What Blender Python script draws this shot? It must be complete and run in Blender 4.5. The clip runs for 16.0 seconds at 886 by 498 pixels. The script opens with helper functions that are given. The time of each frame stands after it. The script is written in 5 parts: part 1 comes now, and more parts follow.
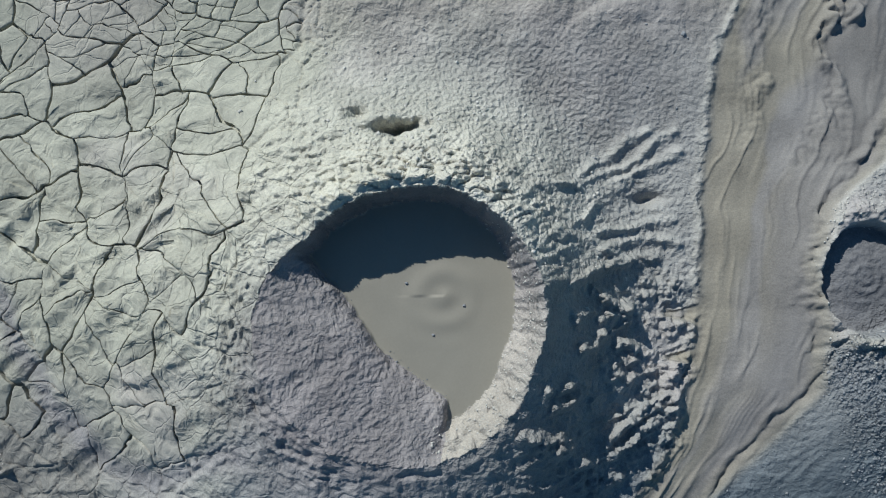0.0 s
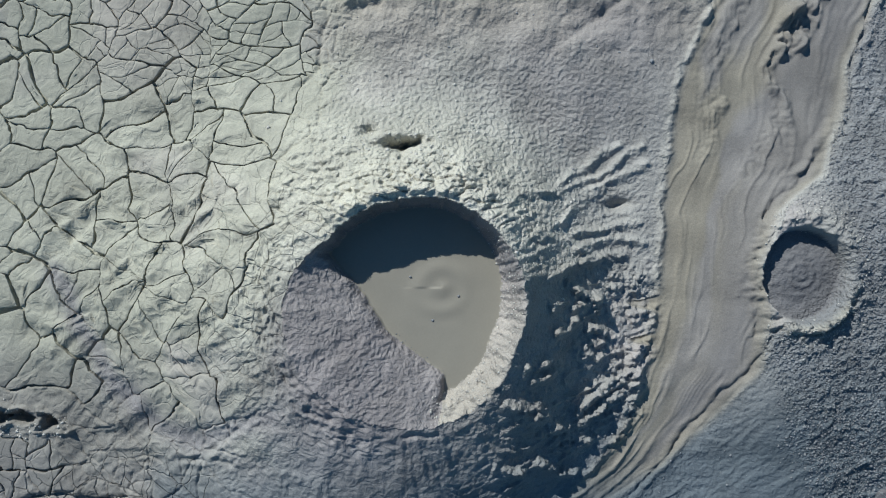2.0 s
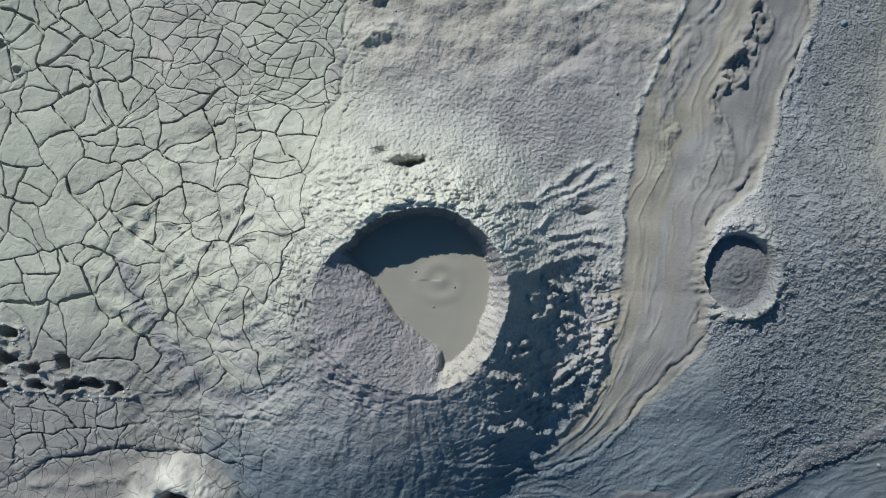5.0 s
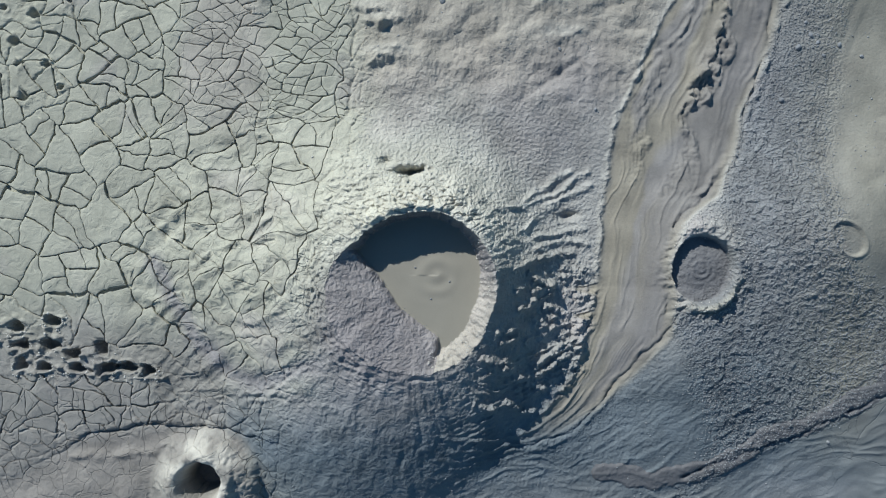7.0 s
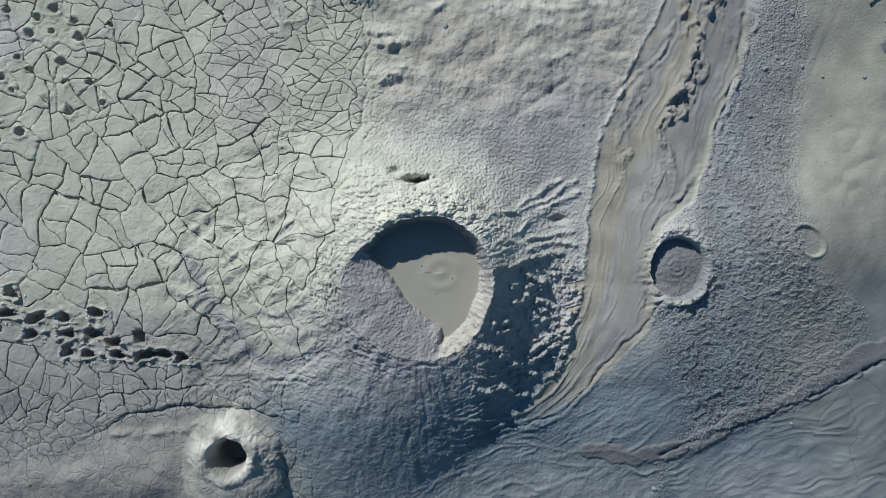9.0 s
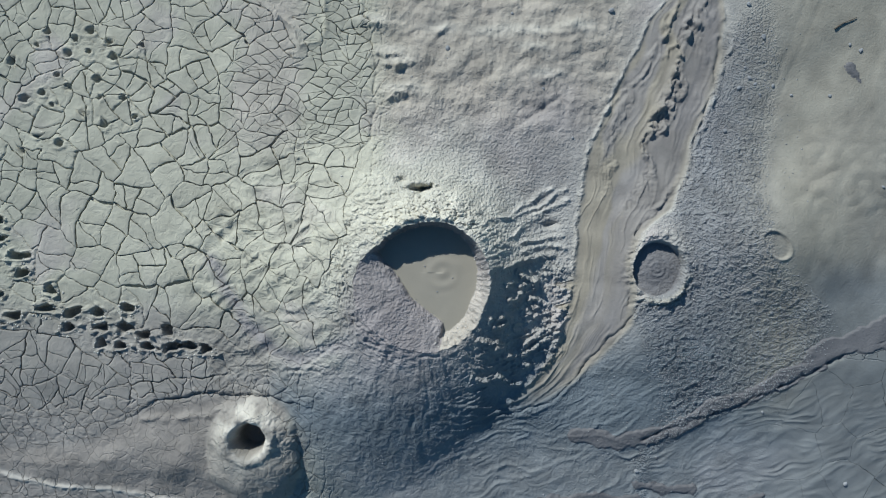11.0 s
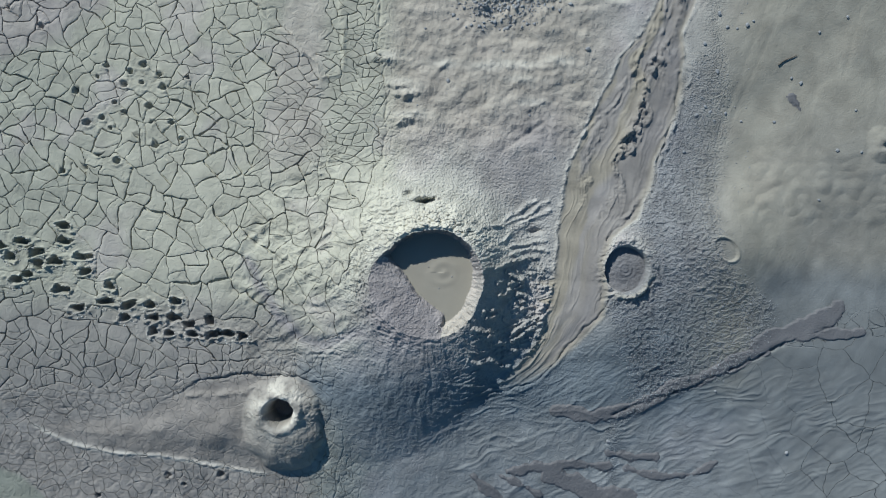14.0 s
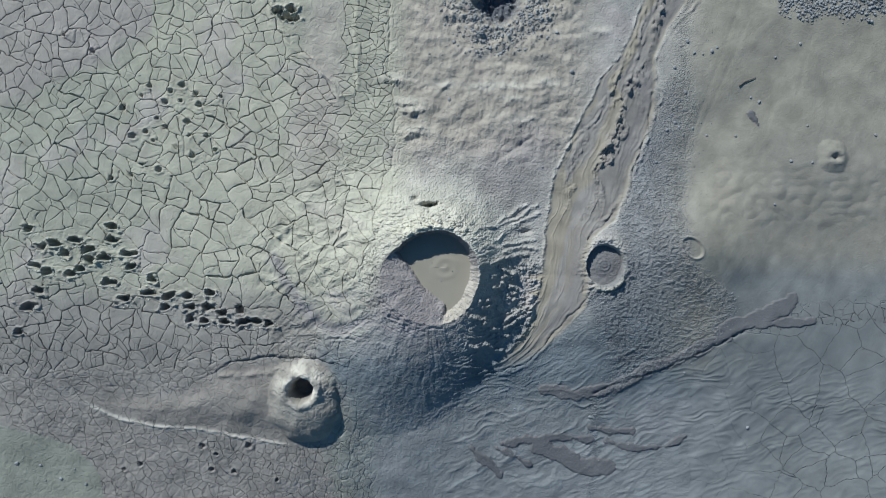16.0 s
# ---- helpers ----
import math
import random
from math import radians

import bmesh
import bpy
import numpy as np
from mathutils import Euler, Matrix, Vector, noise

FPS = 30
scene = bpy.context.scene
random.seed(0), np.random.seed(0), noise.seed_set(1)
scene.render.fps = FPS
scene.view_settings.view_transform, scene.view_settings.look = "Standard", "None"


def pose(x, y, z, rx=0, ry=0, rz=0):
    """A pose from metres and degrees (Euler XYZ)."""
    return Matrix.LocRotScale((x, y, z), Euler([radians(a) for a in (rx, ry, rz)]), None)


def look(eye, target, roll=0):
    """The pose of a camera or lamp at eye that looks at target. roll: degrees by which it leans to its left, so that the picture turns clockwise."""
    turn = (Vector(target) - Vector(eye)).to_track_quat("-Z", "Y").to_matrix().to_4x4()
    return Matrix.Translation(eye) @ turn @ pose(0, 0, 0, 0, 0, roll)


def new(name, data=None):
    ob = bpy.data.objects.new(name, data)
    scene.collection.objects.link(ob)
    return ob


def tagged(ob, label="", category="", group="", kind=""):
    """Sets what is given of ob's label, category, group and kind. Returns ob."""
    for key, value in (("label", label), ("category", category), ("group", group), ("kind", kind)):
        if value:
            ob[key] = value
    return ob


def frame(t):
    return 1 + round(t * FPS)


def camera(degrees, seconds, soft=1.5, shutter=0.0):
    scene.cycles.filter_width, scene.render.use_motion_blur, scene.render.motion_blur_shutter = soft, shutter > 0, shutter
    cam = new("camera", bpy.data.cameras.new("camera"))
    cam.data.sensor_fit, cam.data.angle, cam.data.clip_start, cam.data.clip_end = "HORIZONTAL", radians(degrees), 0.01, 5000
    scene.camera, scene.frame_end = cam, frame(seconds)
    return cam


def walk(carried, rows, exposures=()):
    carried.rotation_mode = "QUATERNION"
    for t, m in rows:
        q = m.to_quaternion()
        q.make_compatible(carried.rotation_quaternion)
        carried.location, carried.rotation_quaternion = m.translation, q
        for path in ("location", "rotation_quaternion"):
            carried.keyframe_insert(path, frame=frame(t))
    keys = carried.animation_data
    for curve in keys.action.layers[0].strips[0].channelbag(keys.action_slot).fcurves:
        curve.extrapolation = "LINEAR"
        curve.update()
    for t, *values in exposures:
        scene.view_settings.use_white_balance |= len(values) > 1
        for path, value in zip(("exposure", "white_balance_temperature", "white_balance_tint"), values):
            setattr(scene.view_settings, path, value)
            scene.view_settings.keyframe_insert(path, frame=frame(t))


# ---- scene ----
cam = camera(70.0, 16.0, soft=1.1)
PATH = [
    (0, 0.148, -0.382, 6.252, 3.49, 0.42, -0.62),
    (0.5, 0.154, -0.343, 6.506, 2.91, 0.36, -0.50),
    (1, 0.161, -0.303, 6.766, 2.38, 0.32, -0.37),
    (1.5, 0.162, -0.264, 7.030, 1.92, 0.29, -0.25),
    (2, 0.155, -0.231, 7.291, 1.55, 0.24, -0.14),
    (2.5, 0.148, -0.207, 7.546, 1.27, 0.20, -0.03),
    (3, 0.145, -0.197, 7.795, 1.11, 0.19, 0.05),
    (3.5, 0.147, -0.188, 8.040, 1.01, 0.18, 0.12),
    (4, 0.150, -0.174, 8.286, 0.90, 0.17, 0.19),
    (6.5, 0.189, -0.154, 9.588, 0.57, 0.09, 0.49),
    (7, 0.203, -0.147, 9.867, 0.48, 0.09, 0.53),
    (7.5, 0.206, -0.146, 10.146, 0.44, 0.09, 0.57),
    (8, 0.195, -0.145, 10.428, 0.42, 0.09, 0.60),
    (8.5, 0.176, -0.138, 10.712, 0.38, 0.08, 0.63),
    (9, 0.153, -0.129, 10.994, 0.34, 0.07, 0.66),
    (11.5, 0.115, -0.049, 12.346, 0.29, 0.02, 0.93),
    (12, 0.109, 0.008, 12.655, 0.09, 0.00, 0.94),
    (12.5, 0.103, 0.055, 12.984, -0.09, -0.02, 0.96),
    (13, 0.097, 0.089, 13.336, -0.21, -0.04, 0.99),
    (13.5, 0.090, 0.102, 13.732, -0.25, -0.05, 1.02),
    (14, 0.076, 0.095, 14.177, -0.22, -0.06, 1.04),
    (14.5, 0.061, 0.078, 14.662, -0.17, -0.06, 1.07),
    (15, 0.050, 0.060, 15.165, -0.14, -0.05, 1.10),
    (15.5, 0.041, 0.044, 15.667, -0.13, -0.05, 1.11),
    (16, 0.034, 0.034, 16.150, -0.15, -0.06, 1.11),
]
walk(cam, [(t, pose(x, y, z, rx, ry, rz)) for t, x, y, z, rx, ry, rz in PATH],
     exposures=[(0, -0.06, 5850, 9), (4, 0.05, 5850, 9), (9, 0.12, 5850, 9), (16, 0.13, 5850, 9)])

# ---- light ----
SUN_AZ = math.atan2(0.82, -0.57)
SUN_EL = radians(35)
world = bpy.data.worlds.new("sky")
scene.world = world
world.use_nodes = True
wn = world.node_tree.nodes
sky = wn.new("ShaderNodeTexSky")
sky.sky_type, sky.sun_disc = "NISHITA", False
sky.sun_elevation, sky.sun_rotation = SUN_EL, math.pi / 2 - SUN_AZ
sky.air_density, sky.dust_density, sky.ozone_density = 1.2, 0.2, 2.5
cool = wn.new("ShaderNodeVectorMath")
cool.operation, cool.inputs[1].default_value = "MULTIPLY", (0.70, 1.0, 1.08)
world.node_tree.links.new(sky.outputs[0], cool.inputs[0])
world.node_tree.links.new(cool.outputs[0], wn["Background"].inputs[0])
wn["Background"].inputs[1].default_value = 0.055
sun_data = bpy.data.lights.new("sun", "SUN")
sun_data.energy, sun_data.angle, sun_data.color = 4.4, radians(0.53), (1.0, 0.95, 0.84)
sun = new("sun", sun_data)
SUN_WAY = Vector((math.cos(SUN_AZ) * math.cos(SUN_EL), math.sin(SUN_AZ) * math.cos(SUN_EL), math.sin(SUN_EL)))
sun.matrix_world = look(SUN_WAY * 40, (0, 0, 0))


# ---- materials ----
def mud(name, color=None, rough=0.85, grain=90.0, bump=0.5, depth=0.012, blotch=0.16, coarse=30.0, spec=0.25, cells=3.2):
    """Dried or wet mud: the painted tint of the sheet (or one colour), blotches, grain and fine relief."""
    m = bpy.data.materials.new(name)
    m.use_nodes = True
    n, l = m.node_tree.nodes, m.node_tree.links
    bsdf = n["Principled BSDF"]
    geo = n.new("ShaderNodeNewGeometry")
    if color is None:
        base = n.new("ShaderNodeAttribute")
        base.attribute_name = "tint"
        tint = base.outputs["Color"]
    else:
        base = n.new("ShaderNodeRGB")
        base.outputs[0].default_value = (*color, 1)
        tint = base.outputs[0]
    big = n.new("ShaderNodeTexNoise")
    big.inputs["Scale"].default_value, big.inputs["Detail"].default_value = 2.3, 6
    fine = n.new("ShaderNodeTexNoise")
    fine.inputs["Scale"].default_value, fine.inputs["Detail"].default_value = grain, 1.5
    mid = n.new("ShaderNodeTexNoise")
    mid.inputs["Scale"].default_value, mid.inputs["Detail"].default_value = coarse, 2.5
    for t in (big, fine, mid):
        l.new(geo.outputs["Position"], t.inputs["Vector"])
    mix = n.new("ShaderNodeMath")
    mix.operation = "MULTIPLY_ADD"
    l.new(big.outputs[0], mix.inputs[0])
    mix.inputs[1].default_value = 1.4
    l.new(fine.outputs[0], mix.inputs[2])
    ramp = n.new("ShaderNodeMapRange")
    ramp.inputs["From Min"].default_value, ramp.inputs["From Max"].default_value = 0.75, 1.65
    ramp.inputs["To Min"].default_value, ramp.inputs["To Max"].default_value = 1 - blotch, 1 + blotch
    l.new(mix.outputs[0], ramp.inputs["Value"])
    info = n.new("ShaderNodeObjectInfo")
    vary = n.new("ShaderNodeMapRange")
    vary.inputs["To Min"].default_value, vary.inputs["To Max"].default_value = 0.94, 1.06
    l.new(info.outputs["Random"], vary.inputs["Value"])
    both = n.new("ShaderNodeMath")
    both.operation = "MULTIPLY"
    l.new(ramp.outputs[0], both.inputs[0])
    l.new(vary.outputs[0], both.inputs[1])
    mul = n.new("ShaderNodeVectorMath")
    mul.operation = "SCALE"
    l.new(tint, mul.inputs[0])
    l.new(both.outputs[0], mul.inputs["Scale"])
    l.new(mul.outputs[0], bsdf.inputs["Base Color"])
    add = n.new("ShaderNodeMath")
    add.operation = "MULTIPLY_ADD"
    l.new(mid.outputs[0], add.inputs[0])
    add.inputs[1].default_value = 1.5
    faint = n.new("ShaderNodeMath")
    faint.operation, faint.inputs[1].default_value = "MULTIPLY", 0.35
    l.new(fine.outputs[0], faint.inputs[0])
    l.new(faint.outputs[0], add.inputs[2])
    relief = add.outputs[0]
    if color is None:
        coat_in = n.new("ShaderNodeAttribute")
        coat_in.attribute_name = "coat"
        parts = n.new("ShaderNodeSeparateColor")
        l.new(coat_in.outputs["Color"], parts.inputs[0])
        gritty = n.new("ShaderNodeMath")
        gritty.operation = "MULTIPLY"
        l.new(relief, gritty.inputs[0])
        l.new(parts.outputs[0], gritty.inputs[1])
        bendy = n.new("ShaderNodeTexNoise")
        bendy.inputs["Scale"].default_value, bendy.inputs["Detail"].default_value, bendy.inputs["Distortion"].default_value = 6.0, 5, 1.2
        l.new(geo.outputs["Position"], bendy.inputs["Vector"])
        folds = n.new("ShaderNodeMath")
        folds.operation = "MULTIPLY"
        l.new(bendy.outputs[0], folds.inputs[0])
        l.new(parts.outputs[1], folds.inputs[1])
        more = n.new("ShaderNodeMath")
        more.operation, more.inputs[1].default_value = "MULTIPLY_ADD", 3.0
        l.new(folds.outputs[0], more.inputs[0])
        l.new(gritty.outputs[0], more.inputs[2])
        warp = n.new("ShaderNodeTexNoise")
        warp.inputs["Scale"].default_value, warp.inputs["Detail"].default_value = 3.0, 4
        flatten = n.new("ShaderNodeVectorMath")
        flatten.operation, flatten.inputs[1].default_value = "MULTIPLY", (1, 1, 0)
        l.new(geo.outputs["Position"], flatten.inputs[0])
        l.new(flatten.outputs[0], warp.inputs["Vector"])
        push = n.new("ShaderNodeVectorMath")
        push.operation, push.inputs[1].default_value = "MULTIPLY_ADD", (0.22, 0.22, 0)
        l.new(warp.outputs["Color"], push.inputs[0])
        l.new(flatten.outputs[0], push.inputs[2])
        net = n.new("ShaderNodeTexVoronoi")
        net.feature = "DISTANCE_TO_EDGE"
        net.inputs["Scale"].default_value = cells
        l.new(push.outputs[0], net.inputs["Vector"])
        cut = n.new("ShaderNodeMapRange")
        cut.inputs["From Max"].default_value = 0.022 * cells / 3.0
        cut.inputs["To Min"].default_value, cut.inputs["To Max"].default_value = -1.6, 0
        l.new(net.outputs["Distance"], cut.inputs["Value"])
        deep = n.new("ShaderNodeMath")
        deep.operation = "MULTIPLY_ADD"
        l.new(cut.outputs[0], deep.inputs[0])
        l.new(parts.outputs[2], deep.inputs[1])
        l.new(more.outputs[0], deep.inputs[2])
        nubs = n.new("ShaderNodeTexVoronoi")
        nubs.inputs["Scale"].default_value, nubs.inputs["Randomness"].default_value = 20.0, 1.0
        l.new(push.outputs[0], nubs.inputs["Vector"])
        round_ = n.new("ShaderNodeMapRange")
        round_.interpolation_type = "SMOOTHSTEP"
        round_.inputs["From Min"].default_value, round_.inputs["From Max"].default_value = 0.12, 0.62
        round_.inputs["To Min"].default_value, round_.inputs["To Max"].default_value = 0.42, 0.0
        l.new(nubs.outputs["Distance"], round_.inputs["Value"])
        knobbly = n.new("ShaderNodeMath")
        knobbly.operation = "MULTIPLY_ADD"
        l.new(round_.outputs[0], knobbly.inputs[0])
        l.new(coat_in.outputs["Alpha"], knobbly.inputs[1])
        l.new(deep.outputs[0], knobbly.inputs[2])
        relief = knobbly.outputs[0]
    b = n.new("ShaderNodeBump")
    b.inputs["Strength"].default_value, b.inputs["Distance"].default_value = bump, depth
    l.new(relief, b.inputs["Height"])
    l.new(b.outputs[0], bsdf.inputs["Normal"])
    bsdf.inputs["Roughness"].default_value = rough
    bsdf.inputs["Specular IOR Level"].default_value = spec
    return m


M_GROUND = mud("dried_mud", None, 0.92, 70, 1.0, 0.036, 0.26, 26, cells=3.6)
M_PLATE = mud("mud_plate", None, 0.92, 60, 1.0, 0.024, 0.20, 18, cells=3.0)
M_SPARSE = mud("sparsely_cracked_mud", None, 0.92, 75, 1.0, 0.022, 0.2, 32, cells=1.15)
M_POOL = mud("liquid_mud", (0.29, 0.272, 0.225), 0.5, 60, 0.10, 0.004, 0.05, 4, 0.35)
M_CLOD = mud("mud_clod", (0.52, 0.51, 0.47), 0.9, 110, 0.6, 0.008, 0.18)
M_STONE = mud("stone", (0.25, 0.262, 0.272), 0.85, 60, 0.5, 0.006, 0.25)
M_WET = mud("wet_mud", (0.145, 0.146, 0.152), 0.7, 120, 0.6, 0.012, 0.15, 20, 0.25)
M_WOOD = mud("weathered_wood", (0.10, 0.085, 0.07), 0.8, 60, 0.6, 0.006, 0.3)


# ---- the lie of the land ----
GRAD_X = np.cos(np.arange(1024) * (2 * math.pi / 1024)).astype(np.float32)
GRAD_Y = np.sin(np.arange(1024) * (2 * math.pi / 1024)).astype(np.float32)


def pn(x, y, seed=0):
    """Gradient noise, about -0.7 to 0.7."""
    x, y = np.asarray(x, np.float32), np.asarray(y, np.float32)
    xi, yi = np.floor(x), np.floor(y)
    fx, fy = x - xi, y - yi
    u, v = fx * fx * fx * (fx * (fx * 6 - 15) + 10), fy * fy * fy * (fy * (fy * 6 - 15) + 10)
    kx, ky = np.uint32(374761393), np.uint32(668265263)
    hx = xi.astype(np.int32).view(np.uint32) * kx + np.uint32((seed * 982451653) & 0xFFFFFFFF)
    hy = yi.astype(np.int32).view(np.uint32) * ky

    def corner(a, b, i, j):
        h = (a + b) & np.uint32(0x7FFFFFFF)
        h = ((h ^ (h >> np.uint32(13))) * np.uint32(1274126177)) & np.uint32(0x7FFFFFFF)
        g = ((h ^ (h >> np.uint32(16))) & np.uint32(1023)).astype(np.intp)
        return GRAD_X[g] * (fx - np.float32(i)) + GRAD_Y[g] * (fy - np.float32(j))

    a, b = corner(hx, hy, 0, 0), corner(hx, hy + ky, 0, 1)
    return (a + u * (corner(hx + kx, hy, 1, 0) - a)) * (1 - v) + (b + u * (corner(hx + kx, hy + ky, 1, 1) - b)) * v


def fbm(x, y, f, octaves=3, seed=0, gain=0.5):
    s, a = 0, 1.0
    for k in range(octaves):
        s = s + a * pn(x * f, y * f, seed + 17 * k)
        f, a = f * 2.03, a * gain
    return s


def ss(a, b, x):
    t = np.clip((x - a) / (b - a), 0, 1)
    return t * t * (3 - 2 * t)


def bell(x, y, cx, cy, sx, sy=None, turn=0.0):
    sy = sy or sx
    c, s = math.cos(turn), math.sin(turn)
    u, v = (x - cx) * c + (y - cy) * s, -(x - cx) * s + (y - cy) * c
    return np.exp(-(u / sx) ** 2 - (v / sy) ** 2)


def stroke(x, y, points, reach):
    """Distance to a line through points, the part of the way along it (0 to 1) and the side; far cells get a large distance."""
    best, along, side = np.full(x.shape, 9.0), np.zeros(x.shape), np.zeros(x.shape)
    n = len(points) - 1
    for k in range(n):
        (ax, ay), (bx, by) = points[k], points[k + 1]
        near = np.flatnonzero((x > min(ax, bx) - reach) & (x < max(ax, bx) + reach) & (y > min(ay, by) - reach) & (y < max(ay, by) + reach))
        if not len(near):
            continue
        px, py = x[near] - ax, y[near] - ay
        dx, dy = bx - ax, by - ay
        t = np.clip((px * dx + py * dy) / (dx * dx + dy * dy), 0, 1)
        d = np.hypot(px - t * dx, py - t * dy)
        hit = d < best[near]
        w = near[hit]
        best[w], along[w] = d[hit], (k + t[hit]) / n
        side[w] = np.sign(dx * py[hit] - dy * px[hit])
    return best, along, side


CX, CY, RIM_Z, POOL_Z = -0.28, -0.62, 1.22, 0.74
STEP20 = np.arange(0, 360, 20)
RIM_R = [1.22, 1.21, 1.18, 1.14, 1.07, 1.01, 0.98, 0.98, 1.09, 1.16, 1.16, 1.15, 1.17, 1.19, 1.24, 1.27, 1.24, 1.19]
STEP45 = np.arange(0, 360, 45)
BASE_R = [2.75, 2.55, 2.6, 3.4, 4.2, 3.7, 3.6, 2.65]
BASE_Z = [-0.06, 0.02, 0.12, 0.20, 0.18, 0.06, 0.24, 0.28]
FALL = [2.0, 1.4, 1.4, 1.45, 1.3, 1.12, 1.25, 1.4]
BENCH_W = [0.22, 0.09, 0.05, 0.05, 0.20, 0.30, 0.28, 0.26]


def around(th, values):
    return np.interp(th, STEP45, values, period=360)


def polar(x, y):
    dx, dy = x - CX, y - CY
    r, th = np.hypot(dx, dy), np.degrees(np.arctan2(dy, dx)) % 360
    ca, sa = np.cos(np.radians(th)), np.sin(np.radians(th))
    rim = np.interp(th, STEP20, RIM_R, period=360) + 0.03 * pn(ca * 6, sa * 6, 3) + 0.022 * pn(ca * 17, sa * 17, 4) + 0.010 * pn(ca * 38, sa * 38, 7)
    return r, th, rim


def shore_side(x, y):
    """Distance beyond the straight shore between the pool and the bench."""
    (ax, ay), (bx, by) = (-0.81, -0.29), (0.24, -1.34)
    n = math.hypot(bx - ax, by - ay)
    d = ((bx - ax) * (y - ay) - (by - ay) * (x - ax)) / n
    a = ((x - ax) * (bx - ax) + (y - ay) * (by - ay)) / n ** 2
    return -d - 0.10 * np.sin(math.pi * np.clip(a, 0, 1)) ** 2 - 2.0 * np.clip(a - 0.95, 0, 0.2) + 0.05 * pn(x * 3.5, y * 3.5, 28) + 0.02 * pn(x * 11, y * 11, 29) - 0.05


FLOW_Y = [-3.22, -2.96, -2.53, -1.95, -1.38, -0.80, -0.22, 0.36, 0.79, 1.51, 2.09, 2.66, 3.24, 3.82, 4.39, 4.97, 5.69, 6.41, 7.56]
FLOW_L = [1.00, 1.42, 1.85, 2.27, 2.47, 2.56, 2.62, 2.67, 2.69, 2.78, 2.91, 3.23, 3.42, 3.74, 3.95, 4.48, 4.78, 5.03, 5.32]
FLOW_R = [1.50, 1.98, 2.66, 3.22, 3.70, 3.74, 3.66, 3.81, 4.38, 4.70, 4.81, 5.06, 5.27, 5.40, 5.42, 5.40, 5.65, 6.14, 6.48]


def flow_edges(x, y, reach=1.0):
    wob = 0.05 * pn(x * 1.2, y * 1.6, 31) + 0.03 * pn(x * 4, y * 4, 32)
    tongue = 0.30 * np.exp(-((y - (2.35, -0.67)[1]) / 0.06) ** 2) + 0.25 * np.exp(-((y - (2.35, -1.08)[1]) / 0.05) ** 2)
    return np.interp(y, FLOW_Y, FLOW_L) + wob - reach * tongue, np.interp(y, FLOW_Y, FLOW_R) + wob


def in_flow(x, y):
    left, right = flow_edges(x, y)
    return np.minimum(x - left, right - x) - 2.0 * (1 - ss(FLOW_Y[0] - 0.25, FLOW_Y[0] + 0.2, y))


HOOF = [(-10.51, 0.30), (-9.87, -0.04), (-9.30, 0.04), (-8.39, 0.41), (-8.38, 0.06), (-8.95, -0.17), (-10.15, -0.15), (-9.58, -0.28), (-10.29, -0.62), (-10.00, -0.77), (-9.43, -0.83), (-8.94, -0.45), (-9.16, -0.68), (-8.57, -0.37), (-7.99, -0.29), (-7.92, -0.60), (-10.20, -1.26), (-10.48, -1.69), (-10.75, -2.33), (-8.42, -1.01), (-8.04, -1.43), (-7.37, -0.92), (-7.44, -1.27), (-6.94, -1.34), (-7.00, -1.62), (-6.43, -1.33), (-6.37, -1.61), (-6.36, -1.91), (-5.86, -1.24), (-5.94, -1.60), (-6.00, -1.96), (-5.54, -1.75), (-5.48, -1.97), (-5.07, -1.67), (-5.02, -1.97), (-4.70, -1.93), (-4.29, -1.97), (-4.25, 6.01), (-4.09, 5.80), (-3.92, 5.99), (-3.89, 5.78)]
HOOF2 = [(-7.70, 3.75), (-7.50, 4.01), (-7.09, 3.59), (-6.69, 3.63), (-6.31, 3.82), (-6.21, 3.54), (-7.30, 3.19), (-7.08, 2.95), (-6.51, 3.10), (-6.43, 2.75), (-7.58, 2.84), (-7.91, 2.72), (-7.39, 2.61), (-6.79, 2.45), (-6.35, 2.25), (-7.64, 2.01), (-7.92, 1.71), (-7.21, 1.87), (-5.78, 2.40), (-6.00, 2.75), (-8.98, 4.84), (-9.70, 5.26), (-8.42, 1.63), (-8.16, 3.43), (-5.67, 3.76), (-6.96, 3.88), (-6.67, 4.03), (-8.21, -5.96), (-7.78, -5.81), (-6.14, -5.28), (-5.78, -5.49), (-5.34, -5.98), (-4.93, -5.25), (-4.19, -6.17), (-5.92, -5.92)]
NE_ROPES = [
    [(0.89, 0.53), (1.11, 0.54), (1.40, 0.62), (1.56, 0.81), (1.78, 0.91), (1.97, 1.07), (2.16, 1.15)],
    [(1.42, 0.57), (1.64, 0.70), (1.90, 0.79), (2.09, 0.89), (2.22, 1.05), (2.42, 1.14)],
    [(1.51, 0.46), (1.77, 0.62), (2.09, 0.76), (2.29, 0.85), (2.48, 0.94)],
    [(1.41, 0.24), (1.57, 0.40), (1.76, 0.53), (1.98, 0.63)],
    [(1.57, 0.12), (1.83, 0.15), (2.02, 0.21), (2.22, 0.23), (2.38, 0.28)],
    [(1.61, -0.04), (1.90, 0.05), (2.15, 0.09), (2.41, 0.02)],
    [(1.20, 0.08), (1.48, 0.03), (1.73, -0.08)],
]
